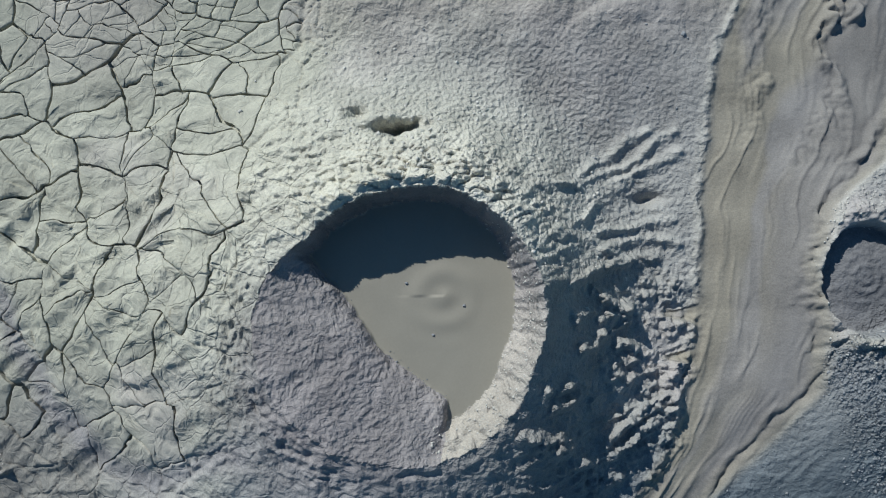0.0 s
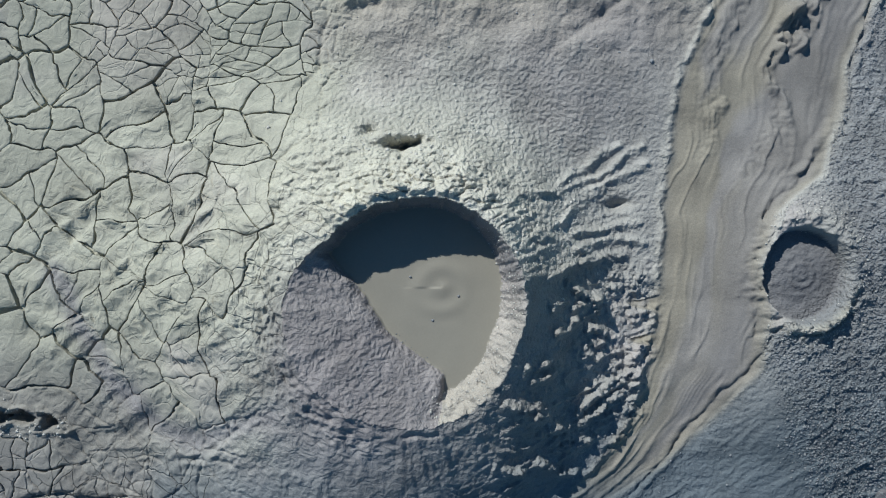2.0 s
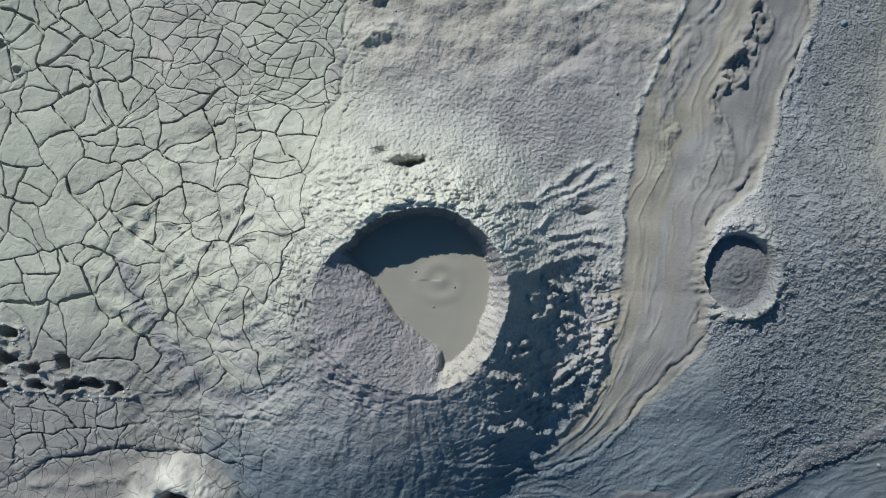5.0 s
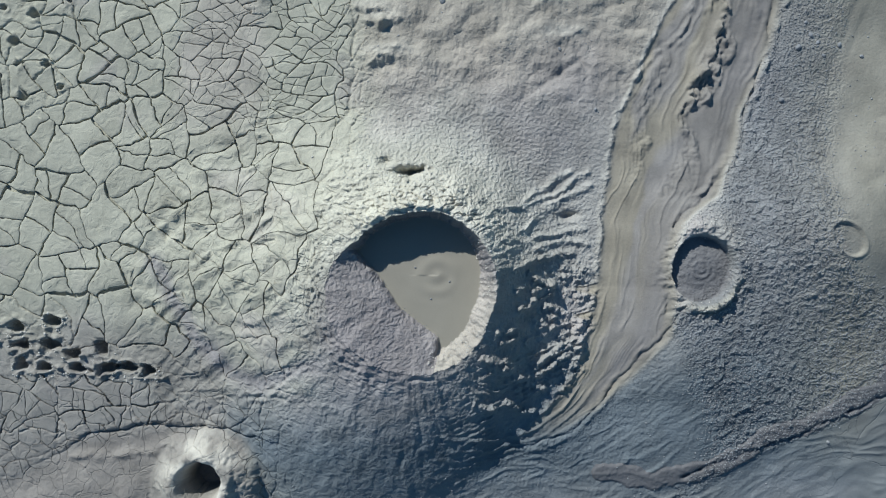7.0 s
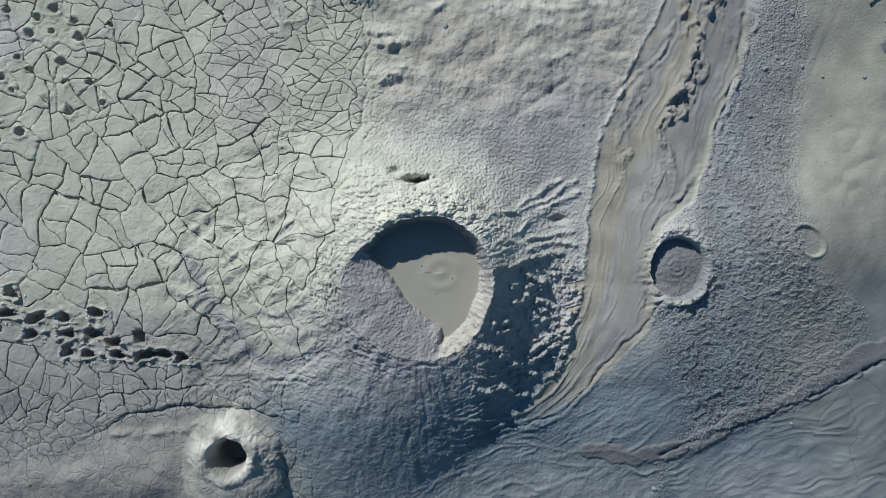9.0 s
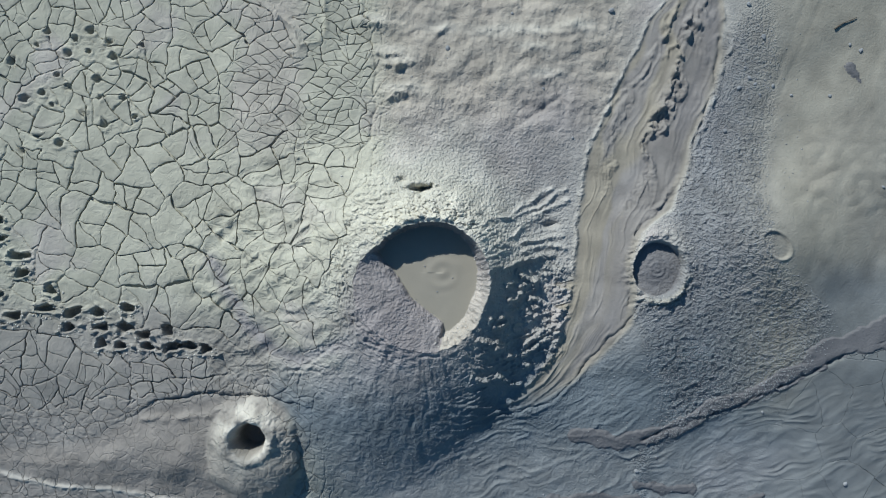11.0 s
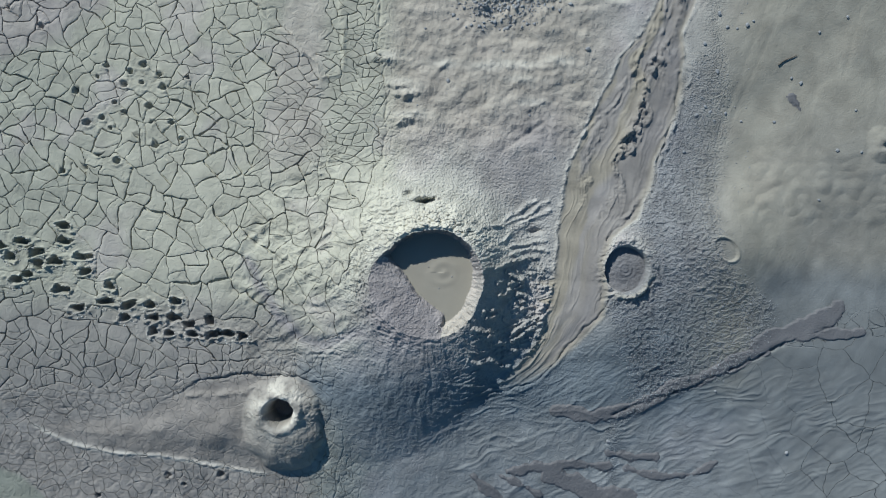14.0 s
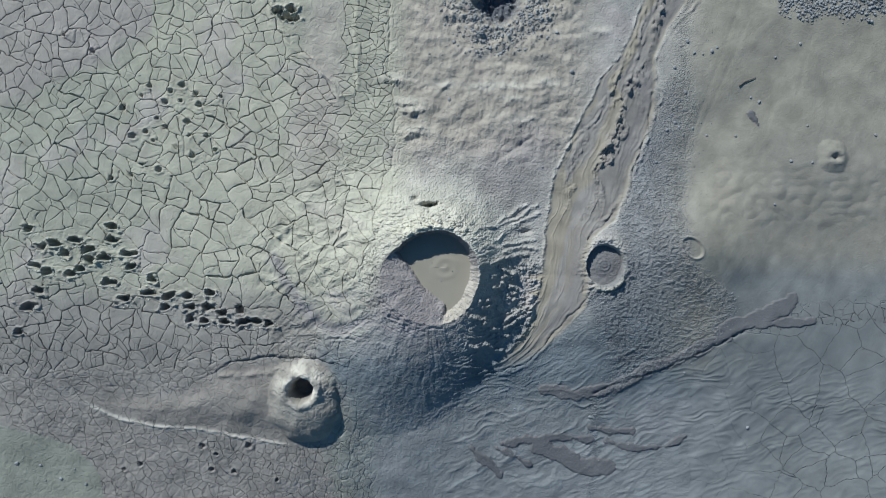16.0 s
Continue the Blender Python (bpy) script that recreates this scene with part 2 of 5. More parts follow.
SE_RIBS = [
    [(1.13, -0.42), (1.34, -0.31), (1.52, -0.22), (1.74, -0.17), (2.10, -0.12), (2.34, -0.10)],
    [(1.40, -0.39), (1.58, -0.48), (1.74, -0.59), (1.95, -0.64)],
    [(1.20, -0.68), (1.32, -0.64), (1.43, -0.62), (1.50, -0.59)],
    [(1.46, -0.72), (1.61, -0.65), (1.83, -0.70), (1.92, -0.72)],
    [(1.25, -0.92), (1.43, -0.93), (1.52, -0.83), (1.61, -0.79)],
    [(1.67, -0.93), (1.83, -0.93), (1.98, -1.01)],
    [(0.91, -1.22), (1.09, -1.26), (1.24, -1.20), (1.42, -1.26)],
    [(1.00, -1.36), (1.15, -1.40), (1.33, -1.32)],
]
SE_RIBS_LOW = [
    [(1.62, -1.16), (1.75, -1.22), (1.84, -1.28), (1.96, -1.20)],
    [(1.50, -1.95), (1.66, -1.80), (1.82, -1.67), (2.05, -1.59), (2.27, -1.48), (2.43, -1.40)],
    [(1.50, -2.01), (1.76, -1.88), (2.01, -1.72), (2.20, -1.64), (2.40, -1.50)],
    [(1.73, -1.70), (1.89, -1.63), (2.08, -1.51), (2.40, -1.35)],
    [(0.71, -1.59), (0.86, -1.67), (1.02, -1.72), (1.20, -1.69)],
    [(0.83, -1.73), (1.08, -1.79), (1.26, -1.84)],
    [(0.63, -2.34), (0.82, -2.40), (1.04, -2.46)],
    [(1.10, -2.31), (1.26, -2.42), (1.42, -2.51), (1.67, -2.55)],
    [(1.10, -2.02), (1.35, -1.97), (1.53, -2.00)],
]
TOES = [(2.16, -0.48), (2.34, -0.40), (2.20, -0.29), (2.36, -0.53), (1.87, -0.59), (2.10, -0.77), (2.32, -0.82), (2.42, -0.74), (1.90, -1.06), (2.06, -1.15), (2.22, -1.27), (2.38, -1.15), (2.41, -1.27), (2.32, -1.65), (2.22, -1.84), (1.90, -1.81), (1.44, -2.13), (1.77, -2.15), (2.28, -1.97), (1.51, -2.26), (2.12, -2.19)]
SCARP = [(-10.25, -3.99), (-8.96, -4.01), (-7.82, -3.90), (-6.82, -3.81), (-6.18, -3.48), (-5.40, -3.04), (-4.83, -2.91), (-4.25, -2.82), (-3.68, -2.85), (-3.11, -2.84), (-2.60, -2.91)]
LIT_RIDGE = [(-9.17, -4.19), (-8.67, -4.44), (-8.23, -4.60), (-7.44, -4.76), (-6.37, -4.82), (-5.36, -4.97), (-4.64, -5.10), (-3.92, -5.19)]
CONE2_RIDGE = [(-5.57, -3.35), (-4.93, -3.34), (-4.29, -3.24), (-3.94, -3.06)]
SE_CHANNEL = [(4.04, -3.70), (4.54, -3.44), (5.11, -3.25), (5.68, -3.09), (6.26, -2.83), (6.83, -2.53), (7.33, -2.31), (7.97, -1.93)]
FLOW_SEAM = [(1.28, -3.16), (2.20, -2.98), (2.56, -2.61), (3.06, -1.96), (3.56, -1.41), (3.84, -0.94)]
STREAM_EDGE = [(5.30, 4.06), (5.23, 3.13), (4.92, 2.30), (4.78, 1.56), (4.65, 1.28), (4.19, 0.81), (3.70, 0.30)]
LEVEES = [
    [(5.09, 6.45), (5.00, 5.87), (4.72, 5.36), (4.51, 4.85), (4.31, 4.13), (3.82, 3.32), (3.40, 2.88), (2.98, 2.44)],
    [(5.42, 6.45), (5.22, 5.73), (5.08, 5.37), (4.78, 4.71), (4.67, 4.13), (4.25, 3.69)],
    [(6.50, 6.48), (5.94, 5.89), (5.51, 5.30), (5.35, 4.87), (5.39, 4.29), (5.61, 4.08), (5.41, 3.57), (5.21, 2.70), (4.93, 2.12), (4.73, 1.47), (4.45, 1.03), (4.02, 0.78)],
    [(4.58, 1.39), (4.30, 1.10), (4.16, 0.81)],
]
SCALLOP = [(-4.47, 5.97), (-4.35, 5.61), (-4.10, 5.43), (-3.97, 5.12), (-3.56, 4.84), (-3.33, 4.73), (-3.09, 4.41), (-2.80, 4.16), (-2.65, 3.82), (-2.36, 3.88), (-2.19, 4.14), (-2.21, 4.86), (-2.30, 5.44), (-2.26, 6.30), (-2.27, 6.88)]
STRIP_EDGE = [(-1.47, 6.89), (-1.41, 5.46), (-1.46, 4.45), (-1.23, 3.44), (-1.21, 2.58), (-1.34, 2.00), (-1.62, 1.56)]
TRACKS = [[(7.49, 6.39), (7.21, 5.51), (6.90, 4.64), (6.49, 3.40), (6.16, 2.45)], [(7.74, 6.10), (7.44, 5.23), (7.02, 4.21), (6.54, 3.04)], [(9.46, 5.70), (9.26, 4.97), (9.13, 4.17)]]
TAIL = [
    [(2.41, -2.07), (2.08, -2.55), (1.61, -2.87), (1.01, -3.01), (0.34, -2.92), (-0.04, -2.72)],
    [(2.68, -2.07), (2.28, -2.61), (1.75, -3.00), (1.01, -3.18), (0.27, -3.11)],
    [(2.90, -2.21), (2.50, -2.76), (1.90, -3.15), (1.16, -3.36), (0.48, -3.34)],
    [(1.57, -3.46), (2.38, -3.65), (3.20, -3.59), (3.88, -3.82), (4.56, -4.01)],
    [(1.71, -3.79), (2.53, -3.92), (3.34, -3.90), (4.02, -4.16)],
]
GULLY_W = [(-4.22, -0.31), (-4.04, -0.49), (-3.95, -0.81), (-3.71, -1.08), (-3.50, -1.48), (-3.29, -1.63), (-2.94, -1.95), (-2.47, -2.07), (-2.12, -1.92), (-1.77, -1.78), (-1.59, -1.75)]
SW_CUTS = [
    [(-1.66, -1.71), (-1.81, -1.75), (-1.97, -1.89), (-2.16, -2.02), (-2.35, -2.20)],
    [(-2.74, -2.30), (-2.42, -2.27), (-2.22, -2.25), (-2.06, -2.29)],
    [(-0.30, -1.93), (-0.17, -1.90), (-0.02, -1.93), (0.07, -1.92)],
    [(3.67, -0.42), (3.64, -0.63), (3.61, -0.82), (3.62, -1.01)],
    [(3.48, -0.56), (3.58, -0.51), (3.68, -0.49)],
    [(3.62, -1.01), (3.79, -0.96), (3.95, -0.88)],
]
PAN_X, PAN_Y = (4.13, -0.34)
PAN2_X, PAN2_Y = (6.29, 0.14)
CONE2_X, CONE2_Y = (-3.42, -3.98)
PIT2_X, PIT2_Y = (-3.45, -3.62)
CONE3_X, CONE3_Y = (10.07, 2.58)
NPIT_X, NPIT_Y = (1.38, 6.35)
MOUNDS = [(-1.24, 4.26), (-0.91, 3.69), (-0.82, 3.51), (-0.74, 2.96), (0.06, 4.12), (1.36, 4.14), (1.86, 4.11), (2.65, 4.24), (3.92, 5.63), (2.02, 3.29), (1.72, 3.79), (0.92, 4.06)]


def zone_plates(x, y):
    """How far inside the cracked plain (metres, below 0 outside)."""
    east = np.interp(y, [-6.67, -3.18, -2.28, -1.68, -1.12, -0.57, -0.03, 0.38, 0.95, 1.39, 1.97, 3.44, 4.88, 6.32, 7.18], [-1.90, -2.51, -2.31, -2.00, -1.89, -1.87, -1.84, -1.71, -1.52, -1.41, -1.30, -1.26, -1.40, -1.43, -1.44]) + 0.12 * pn(x * 1.5, y * 1.5, 41) + 0.7 * pn(x * 0.7, y * 0.9, 42) * ss(2.2, 3.2, -y) + 0.06 * pn(x * 5, y * 5, 45)
    return east - x


def zone_gravel(x, y):
    right = np.interp(y, [-3.95, -3.37, -2.79, -2.21, -1.64, -1.06, -0.48, 0.10, 0.67, 1.39, 2.11, 2.83, 3.56, 4.13, 4.71], [4.11, 4.97, 6.54, 7.11, 7.53, 7.38, 6.64, 6.05, 5.97, 6.10, 6.23, 6.36, 6.49, 6.26, 6.10]) + 0.25 * pn(x, y, 43)
    left = np.interp(y, [-3.95, -3.37, -2.79, -2.21, -1.64, -1.06, -0.48, 0.10, 0.67, 1.39, 2.11, 2.83, 3.56, 4.13, 4.71], [4.11, 4.46, 4.45, 4.15, 3.99, 3.69, 4.62, 4.61, 4.38, 4.73, 4.86, 5.13, 5.41, 5.68, 5.96]) + 0.15 * pn(x * 1.3, y * 1.3, 44)
    return np.minimum(right - x, x - left)


PUDDLE = [(-12.03, -4.63), (-11.17, -4.86), (-10.44, -5.03), (-9.57, -5.33), (-9.13, -5.73), (-8.84, -6.08), (-8.68, -6.80)]
LOBES = [
    (0.22, [(7.27, -2.05), (7.92, -1.74), (8.50, -1.58), (9.08, -1.21)]),
    (0.12, [(8.21, -1.81), (9.09, -1.75), (9.67, -1.71)]),
    (0.16, [(6.69, -2.57), (7.49, -2.07)]),
    (0.10, [(4.03, -4.67), (4.62, -4.76), (5.13, -4.72)]),
    (0.08, [(4.48, -5.03), (5.36, -5.23), (6.09, -5.14), (6.59, -4.84)]),
    (0.24, [(2.73, -5.20), (3.31, -5.41), (3.76, -5.70), (4.49, -5.73)]),
    (0.12, [(1.70, -5.08), (2.57, -4.99), (3.30, -4.90), (4.04, -4.96)]),
    (0.09, [(1.56, -5.23), (2.15, -5.51), (2.44, -5.68)]),
    (0.10, [(0.90, -5.24), (1.35, -5.67), (1.64, -5.96)]),
    (0.05, [(7.91, 3.64), (8.13, 3.33)]),
    (0.17, [(2.80, -3.59), (3.65, -3.73), (4.40, -3.53), (5.05, -3.29), (5.61, -2.96), (6.36, -2.67), (7.10, -2.24)]),
]


def lobes(x, y):
    """How far inside the tongues of wet mud."""
    best = np.full(x.shape, -9.0)
    wob = 0.13 * pn(x * 2.6, y * 2.6, 45) + 0.05 * pn(x * 8, y * 8, 46)
    for w, line in LOBES:
        d, _, _ = stroke(x, y, line, 0.6)
        best = np.maximum(best, w + wob - d)
    return best


def wedge(x, y):
    """The smooth tongue behind the small cone: distance inside it."""
    north = np.interp(x, [p[0] for p in SCARP], [p[1] for p in SCARP])
    south = np.interp(x, [p[0] for p in LIT_RIDGE], [p[1] for p in LIT_RIDGE])
    inside = np.minimum(north - y, y - south)
    return np.where(x > SCARP[0][0], np.minimum(inside, (-2.6 - x) * 0.5 + 0.25 * pn(x * 2, y * 2, 58)), -1.0)


def height(x, y):
    """Height of the mud at every place, without the gaps between the plates."""
    far = 1 - ss(9.0, 16.0, np.hypot(x * 0.8, y * 1.3))
    r, th, rim = polar(x, y)
    ca, sa = np.cos(np.radians(th)), np.sin(np.radians(th))
    base_z, base_r = around(th, BASE_Z), around(th, BASE_R) + 0.9 * np.exp(-(((th - 245 + 180) % 360 - 180) / 30.0) ** 2)
    wild = 0.10 * fbm(x, y, 0.35, 3, 1)
    se = (x - y) * 0.707
    plain = base_z * np.exp(-np.maximum(r - base_r, 0) / 2.5) + wild - 0.13 * np.logaddexp(0, (-y - 2.0) * 3) / 3 * far - 0.085 * np.maximum(se - 1.5, 0) * np.exp(-np.maximum(se - 4, 0) / 6) * far
    plain = plain + 0.50 * np.exp(-((x - PAN_X) / np.where(x < PAN_X, 1.05, 2.6)) ** 2 - ((y - PAN_Y) / np.where(y < PAN_Y, 2.2, 1.6)) ** 2)
    # cone
    s = np.clip((r - rim) / (base_r - rim), 0, 1)
    rise = np.power(1 - s, around(th, FALL))
    zr = RIM_Z - 0.27 * np.exp(-(((th - 298 + 180) % 360 - 180) / 42.0) ** 2) - 0.13 * np.exp(-(((th - 152 + 180) % 360 - 180) / 32.0) ** 2) + 0.035 * pn(ca * 5 + 3, sa * 5, 6)
    out = plain + (zr - plain) * rise
    z = np.where(r > rim, out, zr)
    # roughness zones
    east2 = np.exp(-(((th - 334 + 180) % 360 - 180) / 40.0) ** 2)
    north = np.exp(-(((th - 80 + 180) % 360 - 180) / 55.0) ** 2)
    west = np.exp(-(((th - 170 + 180) % 360 - 180) / 50.0) ** 2)
    south = np.exp(-(((th - 262 + 180) % 360 - 180) / 45.0) ** 2)
    on = ss(0.0, 0.08, r - rim) * (1 - ss(0.9, 1.25, (r - rim) / (base_r - rim)))
    wr = fbm(x, y, 1.1, 2, 8)
    te = (th + 180) % 360
    gul = 1 - np.abs(pn(te / 11.0 + 2.0 * wr, r * 0.9 + wr, 9)) * 2.4
    gul2 = 1 - np.abs(pn(te / 5.0 + 3.0 * wr, r * 1.6, 10)) * 2.4
    lump = fbm(x, y, 4.5, 3, 12)
    knob = fbm(x, y, 8.0, 3, 13, 0.6)

    def on_part(w, relief):
        """Relief on the cells where a weight says that it lies."""
        k, full = np.flatnonzero(w > 0.004), np.zeros(x.shape)
        if len(k):
            full[k] = w[k] * relief(x[k], y[k], k)
        return full

    z = z + on * east2 * (1 - 0.8 * ss(0.7, 1.0, s)) * (0.02 * gul * ss(0.1, 0.6, s) + 0.012 * gul2 + 0.012 * lump + 0.006 * knob)
    # crusty rubble under the northern rim
    z = z + on_part(on * north * (1 - ss(0.15, 0.62, s)), lambda x, y, k: 0.05 * fbm(x, y, 3.2, 2, 14, 0.65)
                    + 0.17 * np.abs(pn(x * 3.4 + wr[k], y * 5.5 + 0.5 * wr[k], 15)) + 0.14 * np.abs(pn(x * 6.5 + wr[k], y * 11 + wr[k], 11)) * ss(-0.3, 0.3, pn(x * 2.2, y * 2.2, 141) + 0.1) + 0.055 * (1 - ss(0.1, 0.4, s[k])) * ss(0.0, 0.09, np.abs(pn(x * 4.5 + 0.5 * wr[k], y * 7.5, 152))) + 0.045 * np.abs(pn(x * 17, y * 20, 5)))
    # soft folds on the western flank
    z = z + on_part(on * west * ss(0.02, 0.3, s), lambda x, y, k: 0.065 * (1 - np.abs(pn(x * 1.3 + 0.9 * wr[k] + y * 0.7, y * 3.4 - x * 1.3 + wr[k], 16)) * 2.2)
                    + 0.034 * (1 - np.abs(pn(x * 2.6 + 1.5 * wr[k] + y, y * 7.0 - x * 3.0 + 1.5 * wr[k], 17)) * 2.2)
                    + 0.030 * np.maximum(pn(x * 3 + y * 2, y * 5 - x * 2, 126), 0))
    lip = np.exp(-((r - rim - 0.22) / 0.27) ** 2) * np.exp(-(((th - 208 + 180) % 360 - 180) / 55.0) ** 4)
    z = z + on_part(ss(0.0, 0.1, r - rim) * south * np.exp(-np.maximum(r - 3.0, 0) / 2.2), lambda x, y, k: 0.013 * (1 - np.abs(pn(th[k] / 6.0 + 0.8 * wr[k], r[k] * 0.7, 18)) * 2.2) * (1 - lip[k])
                    + 0.009 * (1 - np.abs(pn(th[k] / 2.9 + 1.1 * wr[k], r[k] * 1.4, 127)) * 2.2) * (1 - lip[k]) + 0.016 * lump[k])
    # inside the crater: a steep wall, and a sloping bench beyond a straight shore
    wall_w = around(th, BENCH_W)
    inner = np.clip((rim - r) / wall_w, 0, 1)
    shore = shore_side(x, y)
    bench = ss(-0.02, 0.06, shore)
    up = np.clip(shore, 0, None) / np.maximum(np.clip(shore, 0, None) + np.maximum(rim - r, 0), 0.02)
    steep = zr + (POOL_Z - zr) * (ss(0, 1, inner) * 0.5 + 0.5 * inner) + 0.06 * (1 - ss(0.85, 1.0, inner)) * fbm(x, y, 7, 3, 24)
    slope = POOL_Z + (zr - POOL_Z) * np.power(up, 0.5) + 0.010 * pn(x * 6 + 0.5 * wr, y * 6, 22) + 0.018 * np.abs(pn(x * 9 + y * 7 + wr, y * 15 - x * 8, 23)) + 0.015 * np.abs(pn(x * 20 + y * 6, y * 24 - x * 8, 2)) + 0.03 * np.exp(-(shore / 0.05) ** 2) * pn(x * 16, y * 16, 25)
    crater = steep * (1 - bench) + np.maximum(steep, slope) * bench
    z = np.where(r < rim, np.maximum(crater, POOL_Z - 0.02), z)
    # wrinkles round the south-western lip
    z = z - on_part(lip, lambda x, y, k: 0.030 * np.abs(pn(r[k] * 6 + 0.6 * wr[k], th[k] / 22.0, 20)) + 0.070 * np.abs(pn(r[k] * 11 + 0.8 * wr[k], th[k] / 9.0, 21)) + 0.055 * np.abs(pn(r[k] * 20 + wr[k], th[k] / 5.0, 19)))
    # the pool with its slow swell
    curl = np.hypot(x - 0.12, (y + 0.45) * 1.2) + 0.05 * np.arctan2(y + 0.45, x - 0.12) / math.pi + 0.06 * wr
    swell = 0.007 * np.cos(curl * 21) * np.exp(-(np.hypot(x - 0.12, y + 0.45) / 0.33) ** 4) + 0.012 * bell(x, y, 0.02, -0.50, 0.30) + 0.006 * fbm(x, y, 2.5, 2, 26)
    z = np.where((r < rim) & (inner >= 0.999) & (shore < 0.0), POOL_Z + swell * ss(0.0, 0.2, rim - wall_w - r), z)
    # ropes, ribs and ridges
    wx, wy = x + 0.07 * pn(x * 2.2, y * 2.2, 142) + 0.03 * pn(x * 7, y * 7, 143), y + 0.07 * pn(x * 2.2, y * 2.2, 144) + 0.03 * pn(x * 7, y * 7, 145)
    for k, line in enumerate(NE_ROPES):
        d, a, side = stroke(x + 0.05 * pn(x * 4, y * 4, 101), y + 0.05 * pn(x * 4, y * 4, 102) + 0.02 * pn(x * 9, y * 9, 103), line, 0.4)
        w = 0.024 + 0.026 * a
        z = z + 0.036 * np.exp(-(d / w) ** 2) * (0.9 + 1.2 * lump) + 0.012 * np.exp(-(d / 0.07) ** 4)
    ribs = np.zeros(x.shape)
    for line in SE_RIBS + SE_RIBS_LOW:
        d, a, _ = stroke(x, y, line, 0.5)
        lit = ss(0.0, 0.12, a) * ss(0.0, 0.12, 1 - a)
        ribs = np.maximum(ribs, lit * (0.085 * np.exp(-(d / 0.046) ** 2) * np.clip(0.8 + 0.9 * lump + 0.8 * knob, 0.1, 1.7) + 0.022 * np.exp(-(d / 0.12) ** 2)))
    vein = np.maximum(1 - np.abs(pn(x * 2.4 + 0.8 * wr, (y - 0.25 * x) * 6.5 + 1.2 * wr, 108)) * 5, 0) * ss(-0.1, 0.35, pn(x * 3, y * 4, 109) + 0.2)
    z = z + ribs + on * east2 * ss(0.08, 0.3, s) * 0.050 * vein * (0.8 + knob)
    for k, (mx, my) in enumerate(TOES):
        z = z + 0.045 * bell(x, y, mx, my, 0.17, 0.085, 0.45) * (0.8 + 0.5 * lump + 1.3 * knob)
    d, a, side = stroke(wx, wy, SCARP, 0.7)
    z = z + np.where(side > 0, 0.045, 0.0) * np.exp(-d / 0.3) * ss(0.25, 0.65, a) - 0.034 * (0.1 + 0.9 * ss(0.35, 0.6, a)) * (0.8 + lump) * np.exp(-(d / (0.02 + 0.06 * a * (1 - a))) ** 2)
    d, a, side = stroke(wx, wy, LIT_RIDGE, 0.5)
    z = z + 0.032 * np.exp(-(d / 0.04) ** 2) * (1 + 0.7 * lump) * ss(0.0, 0.15, a)
    d, a, side = stroke(wx, wy, CONE2_RIDGE, 0.5)
    z = z + 0.045 * np.exp(-(d / 0.07) ** 2) * (1 + lump)
    d, a, side = stroke(wx, wy, SE_CHANNEL, 0.6)
    z = z - 0.05 * np.exp(-(d / 0.035) ** 2) * (0.1 + 2.8 * np.abs(lump)) + 0.006 * np.exp(-((d - 0.12) / 0.06) ** 2)
    for line in LEVEES:
        d, a, side = stroke(wx, wy, line, 0.4)
        z = z + 0.022 * np.exp(-(d / 0.035) ** 2) * (0.5 + 2.5 * lump) - 0.008 * np.exp(-((d - 0.07) / 0.03) ** 2)
    d, a, side = stroke(wx, wy, FLOW_SEAM, 0.4)
    z = z - 0.030 * np.exp(-(d / 0.018) ** 2) * (0.2 + 2 * np.abs(lump)) + 0.016 * np.exp(-((d - 0.06) / 0.04) ** 2) * (1 + lump)
    d, a, side = stroke(wx, wy, SCALLOP, 0.3)
    z = z + 0.035 * np.exp(-(d / 0.04) ** 2) * (0.9 + 1.0 * lump) + 0.02 * np.where(side < 0, np.exp(-d / 0.15), 0)
    d, a, side = stroke(wx, wy, STRIP_EDGE, 0.3)
    z = z - 0.035 * np.exp(-(d / 0.03) ** 2) * (0.7 + 0.8 * lump)
    for line in TRACKS:
        d, a, side = stroke(x, y, line, 0.3)
        z = z - 0.006 * np.exp(-(d / 0.05) ** 2)
    for k, line in enumerate(TAIL):
        d, a, side = stroke(x, y, line, 0.4)
        z = z + (0.020 - 0.003 * k) * np.exp(-(d / 0.030) ** 2) * (1 + 0.6 * lump) * ss(0, 0.1, a) * ss(0, 0.1, 1 - a)
    d, a, side = stroke(wx, wy, GULLY_W, 0.5)
    z = z - 0.05 * np.exp(-(d / 0.12) ** 2) + (0.012 * pn(x * 11, y * 11, 27) + 0.018 * np.abs(pn(d * 22, a * 12, 24))) * np.exp(-(d / 0.17) ** 2)
    for line in SW_CUTS:
        d, a, side = stroke(x, y, line, 0.3)
        z = z - 0.026 * np.exp(-(d / 0.028) ** 2) * ss(0, 0.1, a) * (0.7 + lump) + 0.012 * np.where(side > 0, np.exp(-((d - 0.06) / 0.03) ** 2), 0)
    # the mud stream
    f = in_flow(x, y)
    ebb = ss(-3.15, -2.1, y)
    inside = ss(-0.03, 0.10, f) * ebb
    left, right = flow_edges(x, y, 0.0)
    q = (x - left) / np.maximum(right - left, 0.2)
    up = ss(0.3, 2.2, y) * (1 - ss(0.85, 1.0, q))
    def ropes(x, y, k):
        qq, w = q[k] * (1.6 + 0.5 * (right[k] - left[k])), wr[k]
        line = np.maximum(1 - np.abs(pn(qq * 2.6 + 0.9 * w, y * 0.38, 34)) * 9, 0) * ss(-0.15, 0.15, pn(qq * 1.5, y * 0.9, 37))
        fine = np.maximum(1 - np.abs(pn(qq * 6.5 + 1.6 * w, y * 0.7, 128)) * 5, 0) * ss(-0.05, 0.25, pn(qq * 3, y * 1.1, 129))
